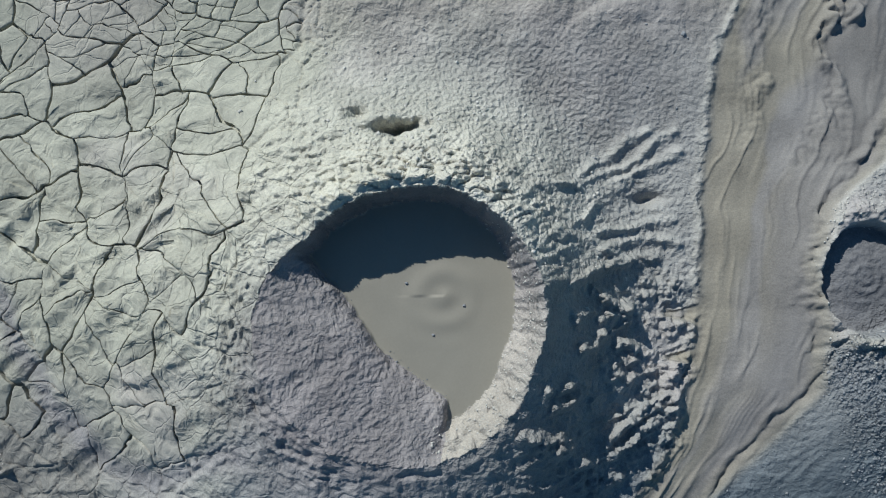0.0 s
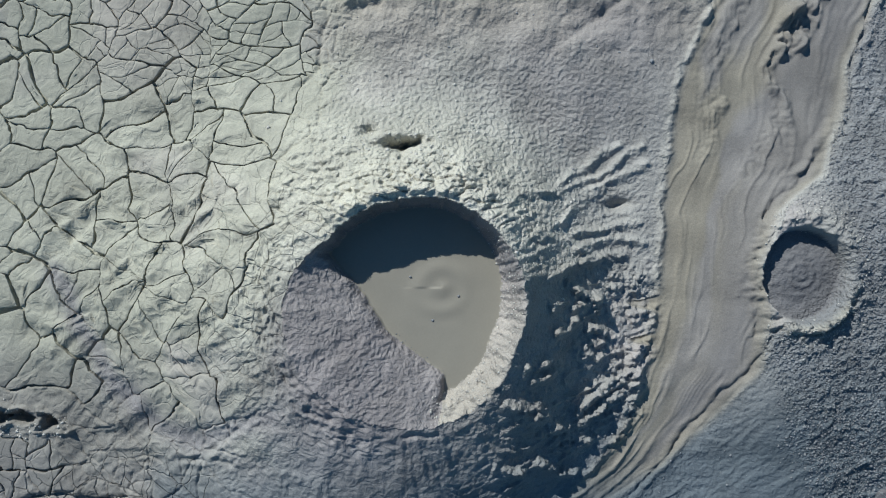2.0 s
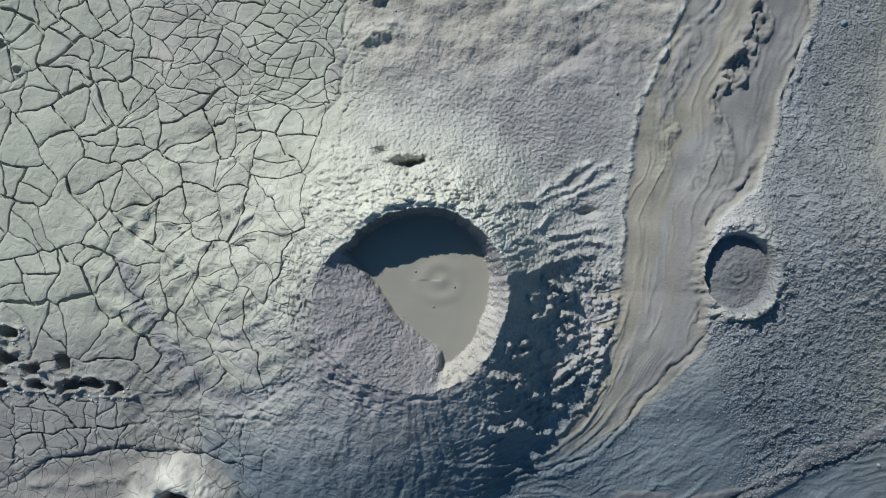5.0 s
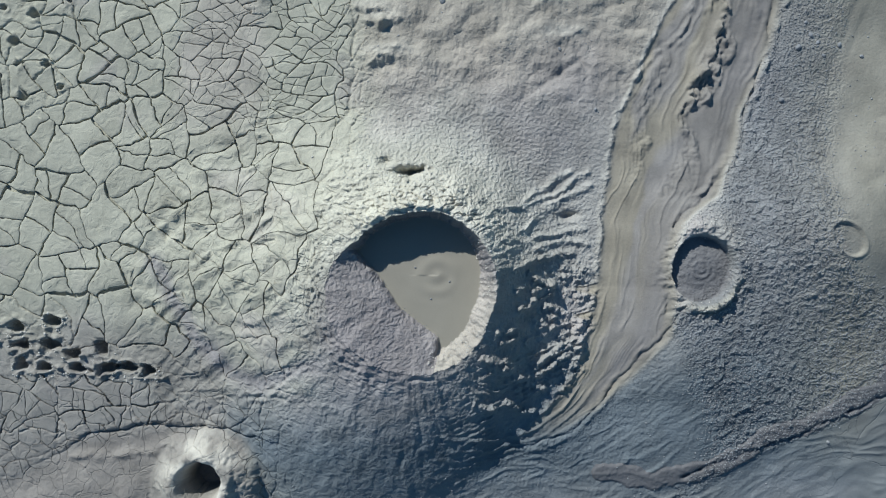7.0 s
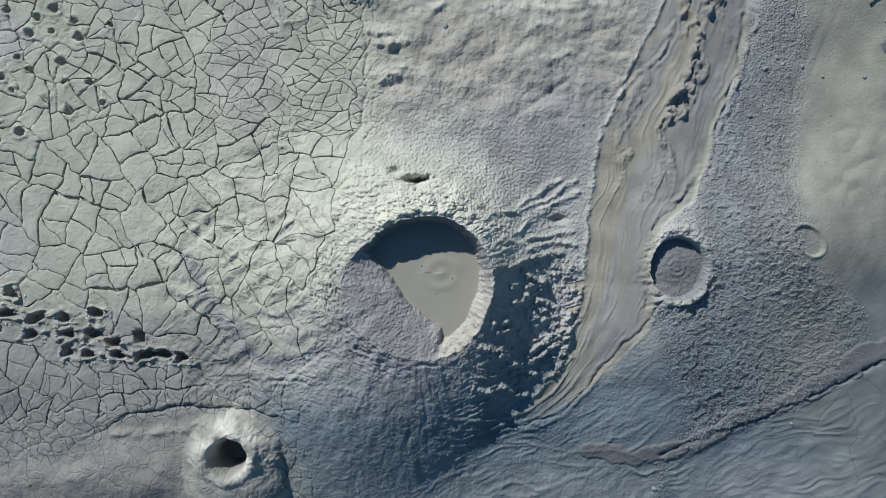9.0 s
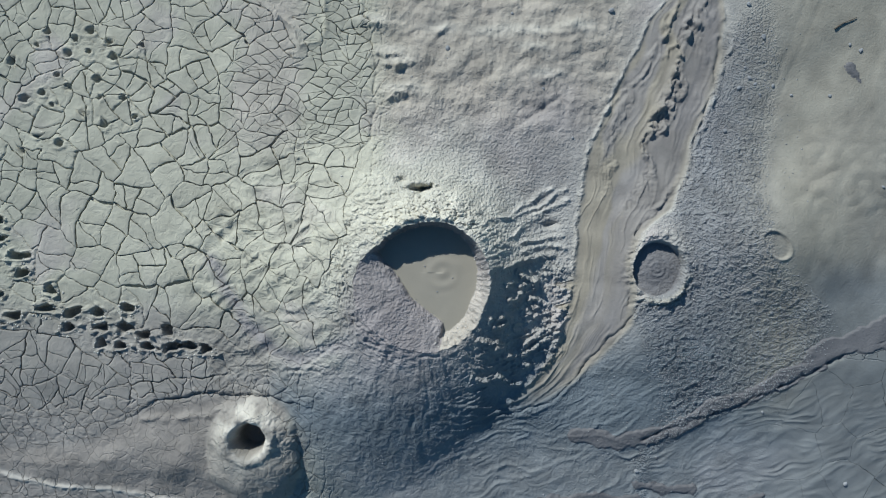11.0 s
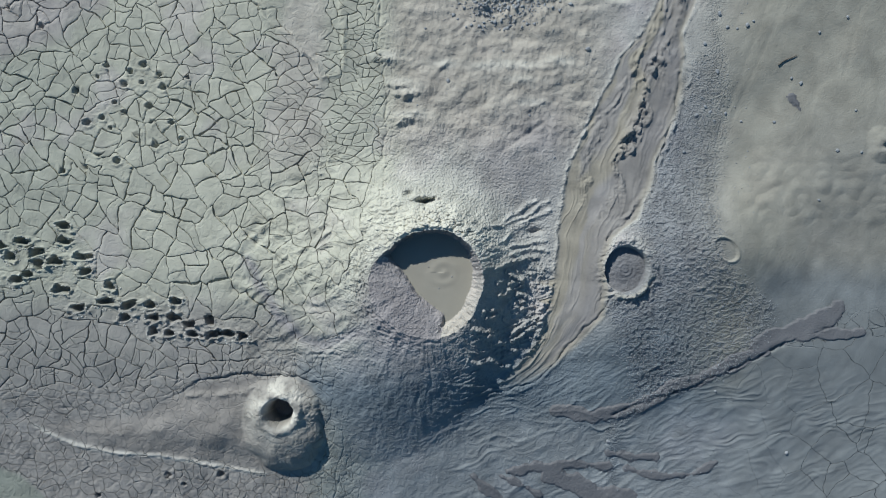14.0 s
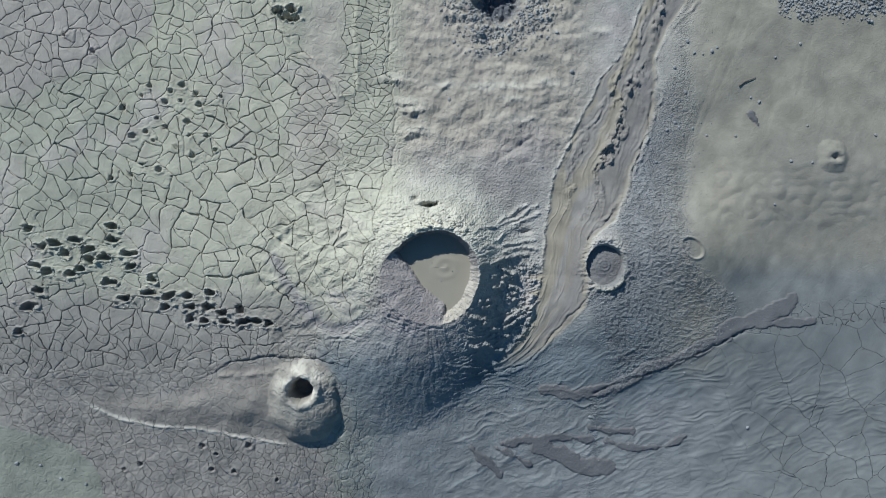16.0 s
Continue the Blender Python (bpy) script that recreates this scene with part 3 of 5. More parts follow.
        clot = ss(-0.08, 0.22, pn(qq * 1.7 + w, y * 0.75, 35) + 0.06) * (1.3 * np.maximum(pn(x * 6 + y * 2, y * 4 - x * 2, 36) + 0.1, 0) + 0.7 * np.abs(pn(x * 12, y * 9, 40)))
        return 0.030 * pn(qq * 1.4 + 0.6 * w, y * 0.5, 33) + 0.015 * line + 0.010 * fine + 0.004 * pn(qq * 9 + w, y * 2.0, 38) - 0.012 + up[k] * 0.19 * clot * np.exp(-((q[k] - 0.48) / 0.26) ** 2)

    z = z + on_part(inside, ropes) + 0.030 * ebb * (q < 0.5) * np.exp(-((f + 0.02) / 0.05) ** 2) * (0.4 + lump + 0.9 * knob)
    d, a, side = stroke(wx, wy, STREAM_EDGE, 0.4)
    z = z - 0.045 * np.exp(-(d / 0.022) ** 2) * (0.5 + lump) + 0.020 * np.exp(-((d - 0.07) / 0.04) ** 2) * (0.6 + lump)
    # pan crater with a flat floor and a ring in it
    pr = np.hypot(x - PAN_X, (y - PAN_Y) * 0.90) * (1 + 0.05 * pn(x * 3, y * 3, 50))
    rimp = 0.05 * np.exp(-((pr - 0.54) / 0.13) ** 2) * (1 + 0.9 * lump + 1.0 * knob)
    lip = 0.05 * np.exp(-((pr - 0.55) / 0.06) ** 2) * np.exp(-(((np.degrees(np.arctan2(y - PAN_Y, x - PAN_X)) + 65 + 180) % 360 - 180) / 40) ** 2)
    gash = 0.08 * np.exp(-((pr - 0.605) / 0.022) ** 2) * (lip > 0.0) * np.exp(-(((np.degrees(np.arctan2(y - PAN_Y, x - PAN_X)) + 65 + 180) % 360 - 180) / 38) ** 2)
    even = np.hypot(x - PAN_X, y - PAN_Y)
    floor = -0.15 + 0.016 * np.exp(-((even - 0.13) / 0.03) ** 2) + 0.012 * np.exp(-((even - 0.05) / 0.025) ** 2) + 0.008 * np.exp(-((even - 0.23) / 0.03) ** 2) + 0.010 * fbm(x, y, 11, 2, 51)
    wall = ss(0.445, 0.485, pr)
    mask = 1 - ss(0.9, 1.3, pr)
    z = z * (1 - mask) + mask * np.where(pr < 0.50, plain + floor * (1 - wall) + rimp * wall, z + rimp + lip - 0.8 * gash)
    # low mound with a filled vent
    z = z + 0.38 * bell(x, y, PAN2_X + 0.05, PAN2_Y + 0.2, 1.3, 1.1) + 0.16 * bell(x, y, PAN2_X + 2.4, PAN2_Y + 1.5, 2.2, 1.2, 0.5)
    c, s_ = math.cos(-0.7), math.sin(-0.7)
    u, v = (x - PAN2_X) * c + (y - PAN2_Y) * s_, -(x - PAN2_X) * s_ + (y - PAN2_Y) * c
    e = np.hypot(u / 0.33, v / 0.22)
    z = z + 0.024 * np.exp(-((e - 1.0) / 0.12) ** 2) - 0.03 * (1 - ss(0.85, 1.0, e))
    # small cone with a deep vent
    kr = np.hypot(x - CONE2_X, (y - CONE2_Y) * 0.80) * (1 + 0.10 * pn(x * 2.2, y * 2.2, 52))
    top = 0.46 * np.clip(1 - np.power(kr / 0.95, 2.6), 0, 1) * ss(0, 0.12, 1 - kr / 0.97)
    vr = np.hypot(x - PIT2_X, (y - PIT2_Y) * 1.08) * (1 + 0.08 * pn(x * 5, y * 5, 53) + 0.04 * pn(x * 14, y * 14, 130))
    crust = ss(0.3, 0.5, vr) * (1 - ss(0.8, 1.0, kr))
    top = top + crust * on_part(1 - ss(0.9, 1.2, kr), lambda x, y, k: (0.3 + 0.7 * ss(-4.0, -3.6, y)) * (0.07 * np.abs(pn(x * 4 + y, y * 4, 104)) + 0.05 * np.abs(pn(x * 10, y * 10, 131))) + 0.04 * pn(x * 2.5, y * 2.5, 132))
    top = top + 0.07 * np.exp(-((vr - 0.44) / 0.10) ** 2) * (1 - ss(0.9, 1.0, kr / 0.9))
    z = z + top - 0.60 * (1 - ss(0.19, 0.37, vr))
    w = wedge(x, y)
    z = z + 0.10 * ss(0.0, 0.9, w) + ss(0, 0.2, w) * 0.03 * fbm(x, y, 2.2, 2, 54)
    z = z + 0.10 * bell(x, y, *(-4.94, -4.25), 0.38, 0.30) + 0.06 * bell(x, y, *(-4.59, -3.88), 0.3, 0.2)
    # far cone and the rough pit
    cr = np.hypot(x - CONE3_X, y - CONE3_Y) * 1.35
    cr = cr * (1 + 0.18 * pn(x * 3, y * 3, 57))
    z = z + 0.24 * np.power(np.clip(1 - cr / 0.62, 0, 1), 1.2) * (1 + 0.25 * lump) - 0.20 * bell(x, y, CONE3_X + 0.02, CONE3_Y - 0.03, 0.13, 0.09)
    nr = np.hypot(x - NPIT_X, (y - NPIT_Y) * 1.15) * (1 + 0.25 * pn(x * 2.5, y * 2.5, 55))
    z = z - 0.42 * (1 - ss(0.40, 0.75, nr)) + 0.22 * np.abs(fbm(x, y, 4, 2, 56)) * (1 - ss(0.5, 0.8, nr)) + np.exp(-((nr - 1.1) / 0.5) ** 2) * 0.10 * np.maximum(pn(x * 8, y * 8, 56), 0)
    for k, (mx, my) in enumerate(MOUNDS):
        near = np.flatnonzero((np.abs(x - mx) < 0.9) & (np.abs(y - my) < 0.7))
        if len(near):
            px, py = x[near] - mx, y[near] - my + 0.05 * np.sin((x[near] - mx) * 6 + k) + 0.08 * lump[near]
            high, long = (0.075, 0.38) if k < 4 else (0.035, 0.26)
            z[near] += high * (1 + lump[near]) * np.exp(-(px / long) ** 2) * np.where(py > 0, np.exp(-(py / 0.11) ** 2), np.exp(-(py / 0.10) ** 2))
    z = z - 0.42 * bell(x + 0.12 * lump, y + 0.10 * lump, *(-0.32, 1.06), 0.20, 0.065, 0.15) - 0.14 * bell(x, y, *(-0.67, 1.22), 0.09, 0.07) - 0.13 * bell(x, y, *(2.16, 0.48), 0.15, 0.06, 0.15)
    z = z - 0.035 * bell(x, y, *(1.88, 2.61), 0.6, 0.05, 0.62)
    z = z + 0.03 * ss(0.0, 0.05, lobes(x, y))
    # trodden holes
    for k, (hx, hy) in enumerate(HOOF):
        near = np.flatnonzero((np.abs(x - hx) < 0.4) & (np.abs(y - hy) < 0.4))
        if len(near):
            px, py = x[near], y[near]
            d = np.hypot((px - hx) / (0.115 + 0.025 * (k % 3)), (py - hy) / (0.085 + 0.015 * (k % 2))) * (1 + 0.9 * pn(px * 6, py * 6, 60 + k))
            z[near] += -0.22 * (1 - ss(0.6, 1.05, d)) + 0.065 * np.exp(-((d - 1.3) / 0.30) ** 2) * (0.4 + 1.6 * np.maximum(pn(px * 9, py * 9, 61), -0.1))
    for k, (hx, hy) in enumerate(HOOF2):
        near = np.flatnonzero((np.abs(x - hx) < 0.2) & (np.abs(y - hy) < 0.2))
        if len(near):
            px, py = x[near], y[near]
            d = np.hypot(px - hx, py - hy) / (0.05 + 0.015 * (k % 3)) * (1 + 0.5 * pn(px * 15, py * 15, 62 + k))
            z[near] += -0.10 * (1 - ss(0.5, 1.1, d)) + 0.025 * np.exp(-((d - 1.4) / 0.4) ** 2)
    dune = ss(1.6, 2.8, y) * ss(-1.4, -0.7, x) * (1 - ss(3.2, 4.0, x))
    soft1 = pn(x * 1.1 + 0.5 * wr, y * 1.9, 83)
    z = z + dune * (0.09 * np.abs(soft1) + 0.055 * fbm(x, y, 2.1, 3, 84, 0.6))
    # grain of the different grounds
    clear = (1 - inside) * ss(0.0, 0.1, r - rim) * (1 - ss(0.0, 0.3, w)) * far
    g = zone_gravel(x, y)
    gravel = ss(-0.3, 0.3, g) * clear * (1 - 0.6 * ss(1.0, 3.0, y))
    cob = np.maximum(pn(x * 9, y * 9, 70), 0) * 0.052 + np.maximum(pn(x * 19, y * 19, 71), 0) * 0.035
    z = z + gravel * cob * (pr > 0.50)
    zp = ss(-0.15, 0.1, zone_plates(x, y))
    quiet = np.exp(-np.maximum(r - rim - 0.9, 0) / 1.1)
    grain = (1 - zp) * (1 - gravel) * clear * (1 - ss(4.5, 7, x)) * (0.25 + 0.75 * quiet) * (1 - 0.75 * south)
    z = z + grain * (0.018 * pn(x * 20, y * 20, 72) + 0.030 * np.abs(pn(x * 10, y * 10, 73)) + 0.04 * fbm(x, y, 2.0, 2, 74))
    z = z + zp * clear * 0.012 * fbm(x, y, 3.5, 3, 75)
    right_side = ss(4.5, 6.5, x) * clear
    d1, d2 = 0.5 * x + 0.87 * y, 0.87 * x - 0.5 * y
    z = z + right_side * (0.03 * fbm(x, y, 0.8, 2, 78) + 0.012 * pn(d1 * 0.5, d2 * 3 + wr, 79) + on_part(ss(0.4, 1.2, y) * ss(6.3, 7.2, x) * (1 - ss(1.8, 2.8, y)), lambda x, y, k: 0.05 * np.abs(pn(x * 2.2, y * 2.8, 81))))
    # flow lines on the lower eastern ground
    low = ss(0.8, 2.4, -y - 0.55 * (x - 2) * 0.35) * ss(-0.6, 1.0, x) * clear
    t1, t2 = 0.94 * x + 0.34 * y, -0.34 * x + 0.94 * y
    def wash(x, y, k):
        a, b, w = t1[k], t2[k] + 0.12 * np.sin(t1[k] * 1.3), wr[k]
        crest = np.maximum(1 - np.abs(pn(a * 0.55 + 0.4 * w, b * 2.4 + 0.7 * w, 76)) * 9, 0) * ss(-0.2, 0.2, pn(a * 0.8, b * 1.6, 133))
        thin = np.maximum(1 - np.abs(pn(a * 1.0 + w, b * 5.5 + 1.4 * w, 77)) * 5, 0) * ss(-0.1, 0.3, pn(a * 1.3, b * 3, 134))
        return 0.010 * pn(a * 0.5, b * 2.0 + 0.5 * w, 135) + (0.022 - 0.012 * ss(4.0, 6.0, x)) * crest + 0.016 * thin + 0.014 * pn(a * 2.6, b * 9 + 3 * w, 100) + 0.02 * fbm(x, y, 1.6, 2, 82)

    z = z + on_part(low * (1 - 0.8 * ss(0.0, 0.05, lobes(x, y))), wash)
    return z


# ---- the sheet's cells ----
def spread(lo, hi, core_lo, core_hi, fine, coarse, far):
    """Coordinates that are close together in the core and grow apart outwards."""
    core = list(np.arange(core_lo, core_hi, fine))

    def run(start, end, way):
        out, p, step = [], start, fine
        while abs(p - start) < abs(end - start):
            p += way * step
            step = min(step * 1.006, coarse)
            out.append(p)
        while abs(p) < far:
            step *= 1.35
            p += way * step
            out.append(p)
        return out

    return np.array(run(core[0], lo, -1)[::-1] + core + run(core[-1], hi, 1))


GX = spread(-12.2, 12.2, -3.1, 3.0, 0.0122, 0.034, 900)
GY = spread(-7.0, 7.0, -2.9, 1.9, 0.0122, 0.032, 900)
NX, NY = len(GX), len(GY)
VX, VY = (a.ravel() for a in np.meshgrid(GX, GY))
VZ = height(VX, VY)


# ---- plates of the cracked plain ----
MAIN_CRACKS = [
    [(-7.01, 0.98), (-6.59, 0.85), (-6.27, 0.65), (-5.63, 0.56), (-5.49, 0.50), (-5.04, 0.89), (-4.76, 0.39), (-4.25, 0.44), (-4.07, 0.21), (-3.75, 0.22), (-3.61, 0.40)],
    [(-5.81, 0.56), (-5.86, 0.97), (-6.05, 1.29), (-5.92, 1.54), (-5.65, 1.85), (-5.24, 2.02), (-4.83, 2.13), (-4.50, 1.90), (-4.41, 1.72), (-4.49, 1.17), (-4.30, 0.58)],
    [(-4.96, 1.90), (-4.91, 1.53), (-4.77, 1.12)],
    [(-7.00, 0.14), (-6.36, 0.24), (-5.80, -0.03), (-5.16, -0.07), (-4.80, 0.16), (-4.34, -0.11)],
    [(-5.17, 3.50), (-5.18, 3.00), (-5.00, 2.91), (-4.94, 2.17)],
    [(-4.75, 3.05), (-4.73, 2.13)],
    [(-5.53, 3.04), (-5.34, 2.49), (-5.19, 2.08)],
    [(-6.80, -0.82), (-6.29, -1.04), (-5.84, -0.86), (-5.01, -0.80), (-4.70, -0.66), (-4.24, -0.38)],
]
MORE_CRACKS = [
    [(-4.73, -1.16), (-4.23, -1.02), (-3.82, -1.29), (-3.59, -1.52), (-3.95, -1.93), (-4.22, -2.02)],
    [(-2.57, 1.51), (-2.02, 1.50), (-1.98, 1.75), (-1.75, 1.89)],
    [(-2.54, 2.20), (-2.57, 1.51)],
    [(-2.44, 1.47), (-2.38, 0.92), (-2.61, 0.37)],
    [(-11.15, 3.54), (-10.47, 3.08), (-9.78, 2.49), (-9.30, 2.23), (-8.55, 1.77), (-7.59, 1.18), (-6.95, 0.95)],
    [(-11.17, 4.76), (-10.63, 4.43), (-9.67, 3.91), (-8.71, 3.32), (-8.10, 2.93), (-7.35, 2.47)],
]


def bend(x, y):
    """The shared waviness of the cracks."""
    return (x + 0.20 * pn(x * 1.5, y * 1.5, 90) + 0.07 * pn(x * 3.3, y * 3.3, 150) + 0.042 * pn(x * 6, y * 6, 91) + 0.020 * pn(x * 17, y * 17, 94),
            y + 0.20 * pn(x * 1.5, y * 1.5, 92) + 0.07 * pn(x * 3.3, y * 3.3, 151) + 0.042 * pn(x * 6, y * 6, 93) + 0.020 * pn(x * 17, y * 17, 95))


def unbend(x, y):
    u, v = x.copy(), y.copy()
    for _ in range(5):
        a, b = bend(u, v)
        u, v = u + x - a, v + y - b
    return u, v


def in_strip(x, y):
    """The belt of small upright plates beside the silt."""
    return y > 1.75 and x > -4.2 + 0.12 * y


def plate_area(x, y):
    if in_strip(x, y):
        return 0.030 if x > -2.9 else 0.045
    if y < -2.0:
        return 0.075
    return 0.17 if y < 2.0 and x > -7.5 else 0.095


rng = np.random.RandomState(11)
# large cells first: their borders follow the widest cracks
pairs = []
for line in MAIN_CRACKS + MORE_CRACKS:
    for (ax, ay), (bx, by) in zip(line, line[1:]):
        n = math.hypot(bx - ax, by - ay)
        mx, my, ox, oy = (ax + bx) / 2, (ay + by) / 2, -(by - ay) / n, (bx - ax) / n
        pairs.append([(mx + side * 0.24 * ox, my + side * 0.24 * oy) for side in (1, -1)])
coarse = []
for pair in pairs:
    if all(math.hypot(p[0] - q[0], p[1] - q[1]) > 0.30 for p in pair for q in coarse):
        coarse += pair
for x, y in rng.uniform((-12.8, -7.6), (-0.4, 7.6), (6000, 2)):
    if all(math.hypot(x - q[0], (y - q[1])) > (0.50 if in_strip(x, y) else 0.85) for q in coarse):
        coarse.append((x, y))
coarse = np.stack(unbend(*np.array(coarse).T), 1)


def clipped(poly, widths, nx, ny, lim, width):
    """The part of a polygon with nx*x + ny*y below lim, and the crack width of each of its sides."""
    out, wid, m = [], [], len(poly)
    for k in range(m):
        (ax, ay), (bx, by) = poly[k], poly[(k + 1) % m]
        da, db = ax * nx + ay * ny - lim, bx * nx + by * ny - lim
        if da <= 0:
            out.append((ax, ay))
            wid.append(widths[k])
        if (da < 0) != (db < 0) and da != db:
            t = da / (da - db)
            out.append((ax + t * (bx - ax), ay + t * (by - ay)))
            wid.append(width if da <= 0 else widths[k])
    return out, wid


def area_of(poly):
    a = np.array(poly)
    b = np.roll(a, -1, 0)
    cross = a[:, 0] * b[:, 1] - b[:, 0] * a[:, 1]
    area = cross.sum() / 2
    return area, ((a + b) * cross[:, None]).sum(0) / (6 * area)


# cells of the sheet in the plain, before the cracks were bent
pick = np.flatnonzero((VX > -12.4) & (VX < -0.9) & (np.abs(VY) < 7.2))
ux, uy = VX[pick], VY[pick]
sx, sy = (a.astype(np.float32) for a in unbend(ux, uy))
first, lead = np.full(len(pick), 99, np.float32), np.zeros(len(pick), np.int32)
order = np.argsort(sx, kind="stable")
sorted_x = sx[order]
for k in range(len(coarse)):
    lo, hi = np.searchsorted(sorted_x, (coarse[k, 0] - 1.3, coarse[k, 0] + 1.3))
    at = order[lo:hi]
    at = at[np.abs(sy[at] - coarse[k, 1]) < 1.3]
    d = np.hypot(sx[at] - coarse[k, 0], sy[at] - coarse[k, 1])
    at, d = at[d < first[at]], d[d < first[at]]
    first[at], lead[at] = d, k
lead_order = np.argsort(lead, kind="stable")
lead_cut = np.searchsorted(lead[lead_order], np.arange(len(coarse) + 1))
owner, gap = np.zeros(len(pick), np.int32), np.full(len(pick), 9.0)
leaves = []


def fracture(poly, widths, cells, level):
    """Breaks a plate in two, again and again, each crack ending at an older one."""
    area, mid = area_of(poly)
    if area < plate_area(*mid) * (0.55 + 1.1 * rng.rand() ** 1.5) * 1.6 or level > 7:
        for (ax, ay), (bx, by), wid in zip(poly, poly[1:] + poly[:1], widths):
            n = max(math.hypot(bx - ax, by - ay), 1e-6)
            d = ((bx - ax) * (sy[cells] - ay) - (by - ay) * (sx[cells] - ax)) / n
            gap[cells] = np.minimum(gap[cells], 2 * d + (0.0 if wid > 0.004 else 0.03))
        owner[cells] = len(leaves)
        leaves.append((poly, widths, mid))
        return
    a = np.array(poly) - mid
    if in_strip(*mid):
        a[:, 0] *= 0.6
    turn = 0.5 * math.atan2(2 * (a[:, 0] * a[:, 1]).sum(), (a[:, 0] ** 2 - a[:, 1] ** 2).sum()) + rng.normal(0, 0.17)
    nx, ny = math.cos(turn), math.sin(turn)
    lim = mid[0] * nx + mid[1] * ny + rng.uniform(-0.11, 0.11) * math.sqrt(area)
    wid = (0.0155, 0.012, 0.009, 0.0065, 0.0045, 0.0035, 0.003, 0.003, 0.003)[level] * rng.uniform(0.7, 1.35) * (0.6 if in_strip(*mid) else 1.0)
    low = sx[cells] * nx + sy[cells] * ny < lim
    for part_poly, part_cells in ((clipped(poly, widths, nx, ny, lim, wid), cells[low]), (clipped(poly, widths, -nx, -ny, -lim, wid), cells[~low])):
        if len(part_poly[0]) > 2:
            fracture(*part_poly, part_cells, level + 1)


for k in range(len(coarse)):
    px, py = coarse[k]
    poly, widths = [(px - 1.5, py - 1.5), (px + 1.5, py - 1.5), (px + 1.5, py + 1.5), (px - 1.5, py + 1.5)], [0.0] * 4
    for j in np.argsort((coarse[:, 0] - px) ** 2 + (coarse[:, 1] - py) ** 2)[1:20]:
        n = math.hypot(coarse[j, 0] - px, coarse[j, 1] - py)
        nx, ny = (coarse[j, 0] - px) / n, (coarse[j, 1] - py) / n
        wide = (0.027 if n < 0.56 and not in_strip(px, py) else 0.009 if in_strip(px, py) else 0.013) * (0.7 + 0.6 * ((k * j) % 7) / 6)
        poly, widths = clipped(poly, widths, nx, ny, (px + coarse[j, 0]) / 2 * nx + (py + coarse[j, 1]) / 2 * ny, wide)
    fracture(poly, widths, lead_order[lead_cut[k]:lead_cut[k + 1]], 0)

seeds = np.array([mid for _, _, mid in leaves])
HOLES = np.array(HOOF)
zone = zone_plates(seeds[:, 0], seeds[:, 1])
hole_d = np.min(np.hypot(seeds[:, None, 0] - HOLES[None, :, 0], seeds[:, None, 1] - HOLES[None, :, 1]), axis=1)
mark_d = np.min([np.hypot(seeds[:, 0] - hx, seeds[:, 1] - hy) for hx, hy in HOOF2], axis=0)
wedge_d = wedge(seeds[:, 0], seeds[:, 1])
kr_d = np.hypot(seeds[:, 0] - CONE2_X, seeds[:, 1] - CONE2_Y)
bare = (seeds[:, 0] > (-4.57, 6.26)[0] + ((-4.57, 6.26)[1] - seeds[:, 1]) * 0.70) & (seeds[:, 0] < (-2.52, 4.86)[0]) & (seeds[:, 1] > 3.5)
gully_d = stroke(seeds[:, 0], seeds[:, 1], GULLY_W, 0.6)[0]
PLATED = (zone > 0.12) & (gully_d > 0.15) & ~bare & (hole_d > 0.30) & (mark_d > 0.17) & (wedge_d < -0.2) & (kr_d > 1.25) & (seeds[:, 1] > -2.6 - 0.1 * np.abs(seeds[:, 0] + 3)) & ~((seeds[:, 0] > -4.3) & (seeds[:, 1] < -1.75)) & (np.abs(seeds[:, 1]) < 7.0) & (seeds[:, 0] > -12.2)


def cell(i):
    """The outline of one plate, set back by half of each crack, uneven along its sides."""
    poly, widths, (px, py) = leaves[i]
    close = math.hypot(px - CX, py - CY)
    share = min(max(0.55 + 0.40 * (close - 2.2), 0.55), 1.15)
    for (ax, ay), (bx, by), wid in zip(poly, poly[1:] + poly[:1], widths):
        n = math.hypot(bx - ax, by - ay)
        if n < 1e-6:
            continue
        nx, ny = (by - ay) / n, -(bx - ax) / n
        cut, _ = clipped(cut if (ax, ay) != poly[0] else poly, [0] * 99, nx, ny, ax * nx + ay * ny - wid * share / 2, 0)
        if len(cut) < 3:
            return []
    ring = []
    for k in range(len(cut)):
        (ax, ay), (bx, by) = cut[k], cut[(k + 1) % len(cut)]
        n = max(1, int(math.hypot(bx - ax, by - ay) / 0.045))
        ring += [(ax + (bx - ax) * t / n, ay + (by - ay) * t / n) for t in range(n)]
    a = np.array(ring)
    c = a - (px, py)
    pull = 0.0035 * (0.35 + pn(a[:, 0] * 11 + i, a[:, 1] * 11, 140)) / np.maximum(np.hypot(*c.T), 0.05)
    return [tuple(p) for p in a - c * pull[:, None]]


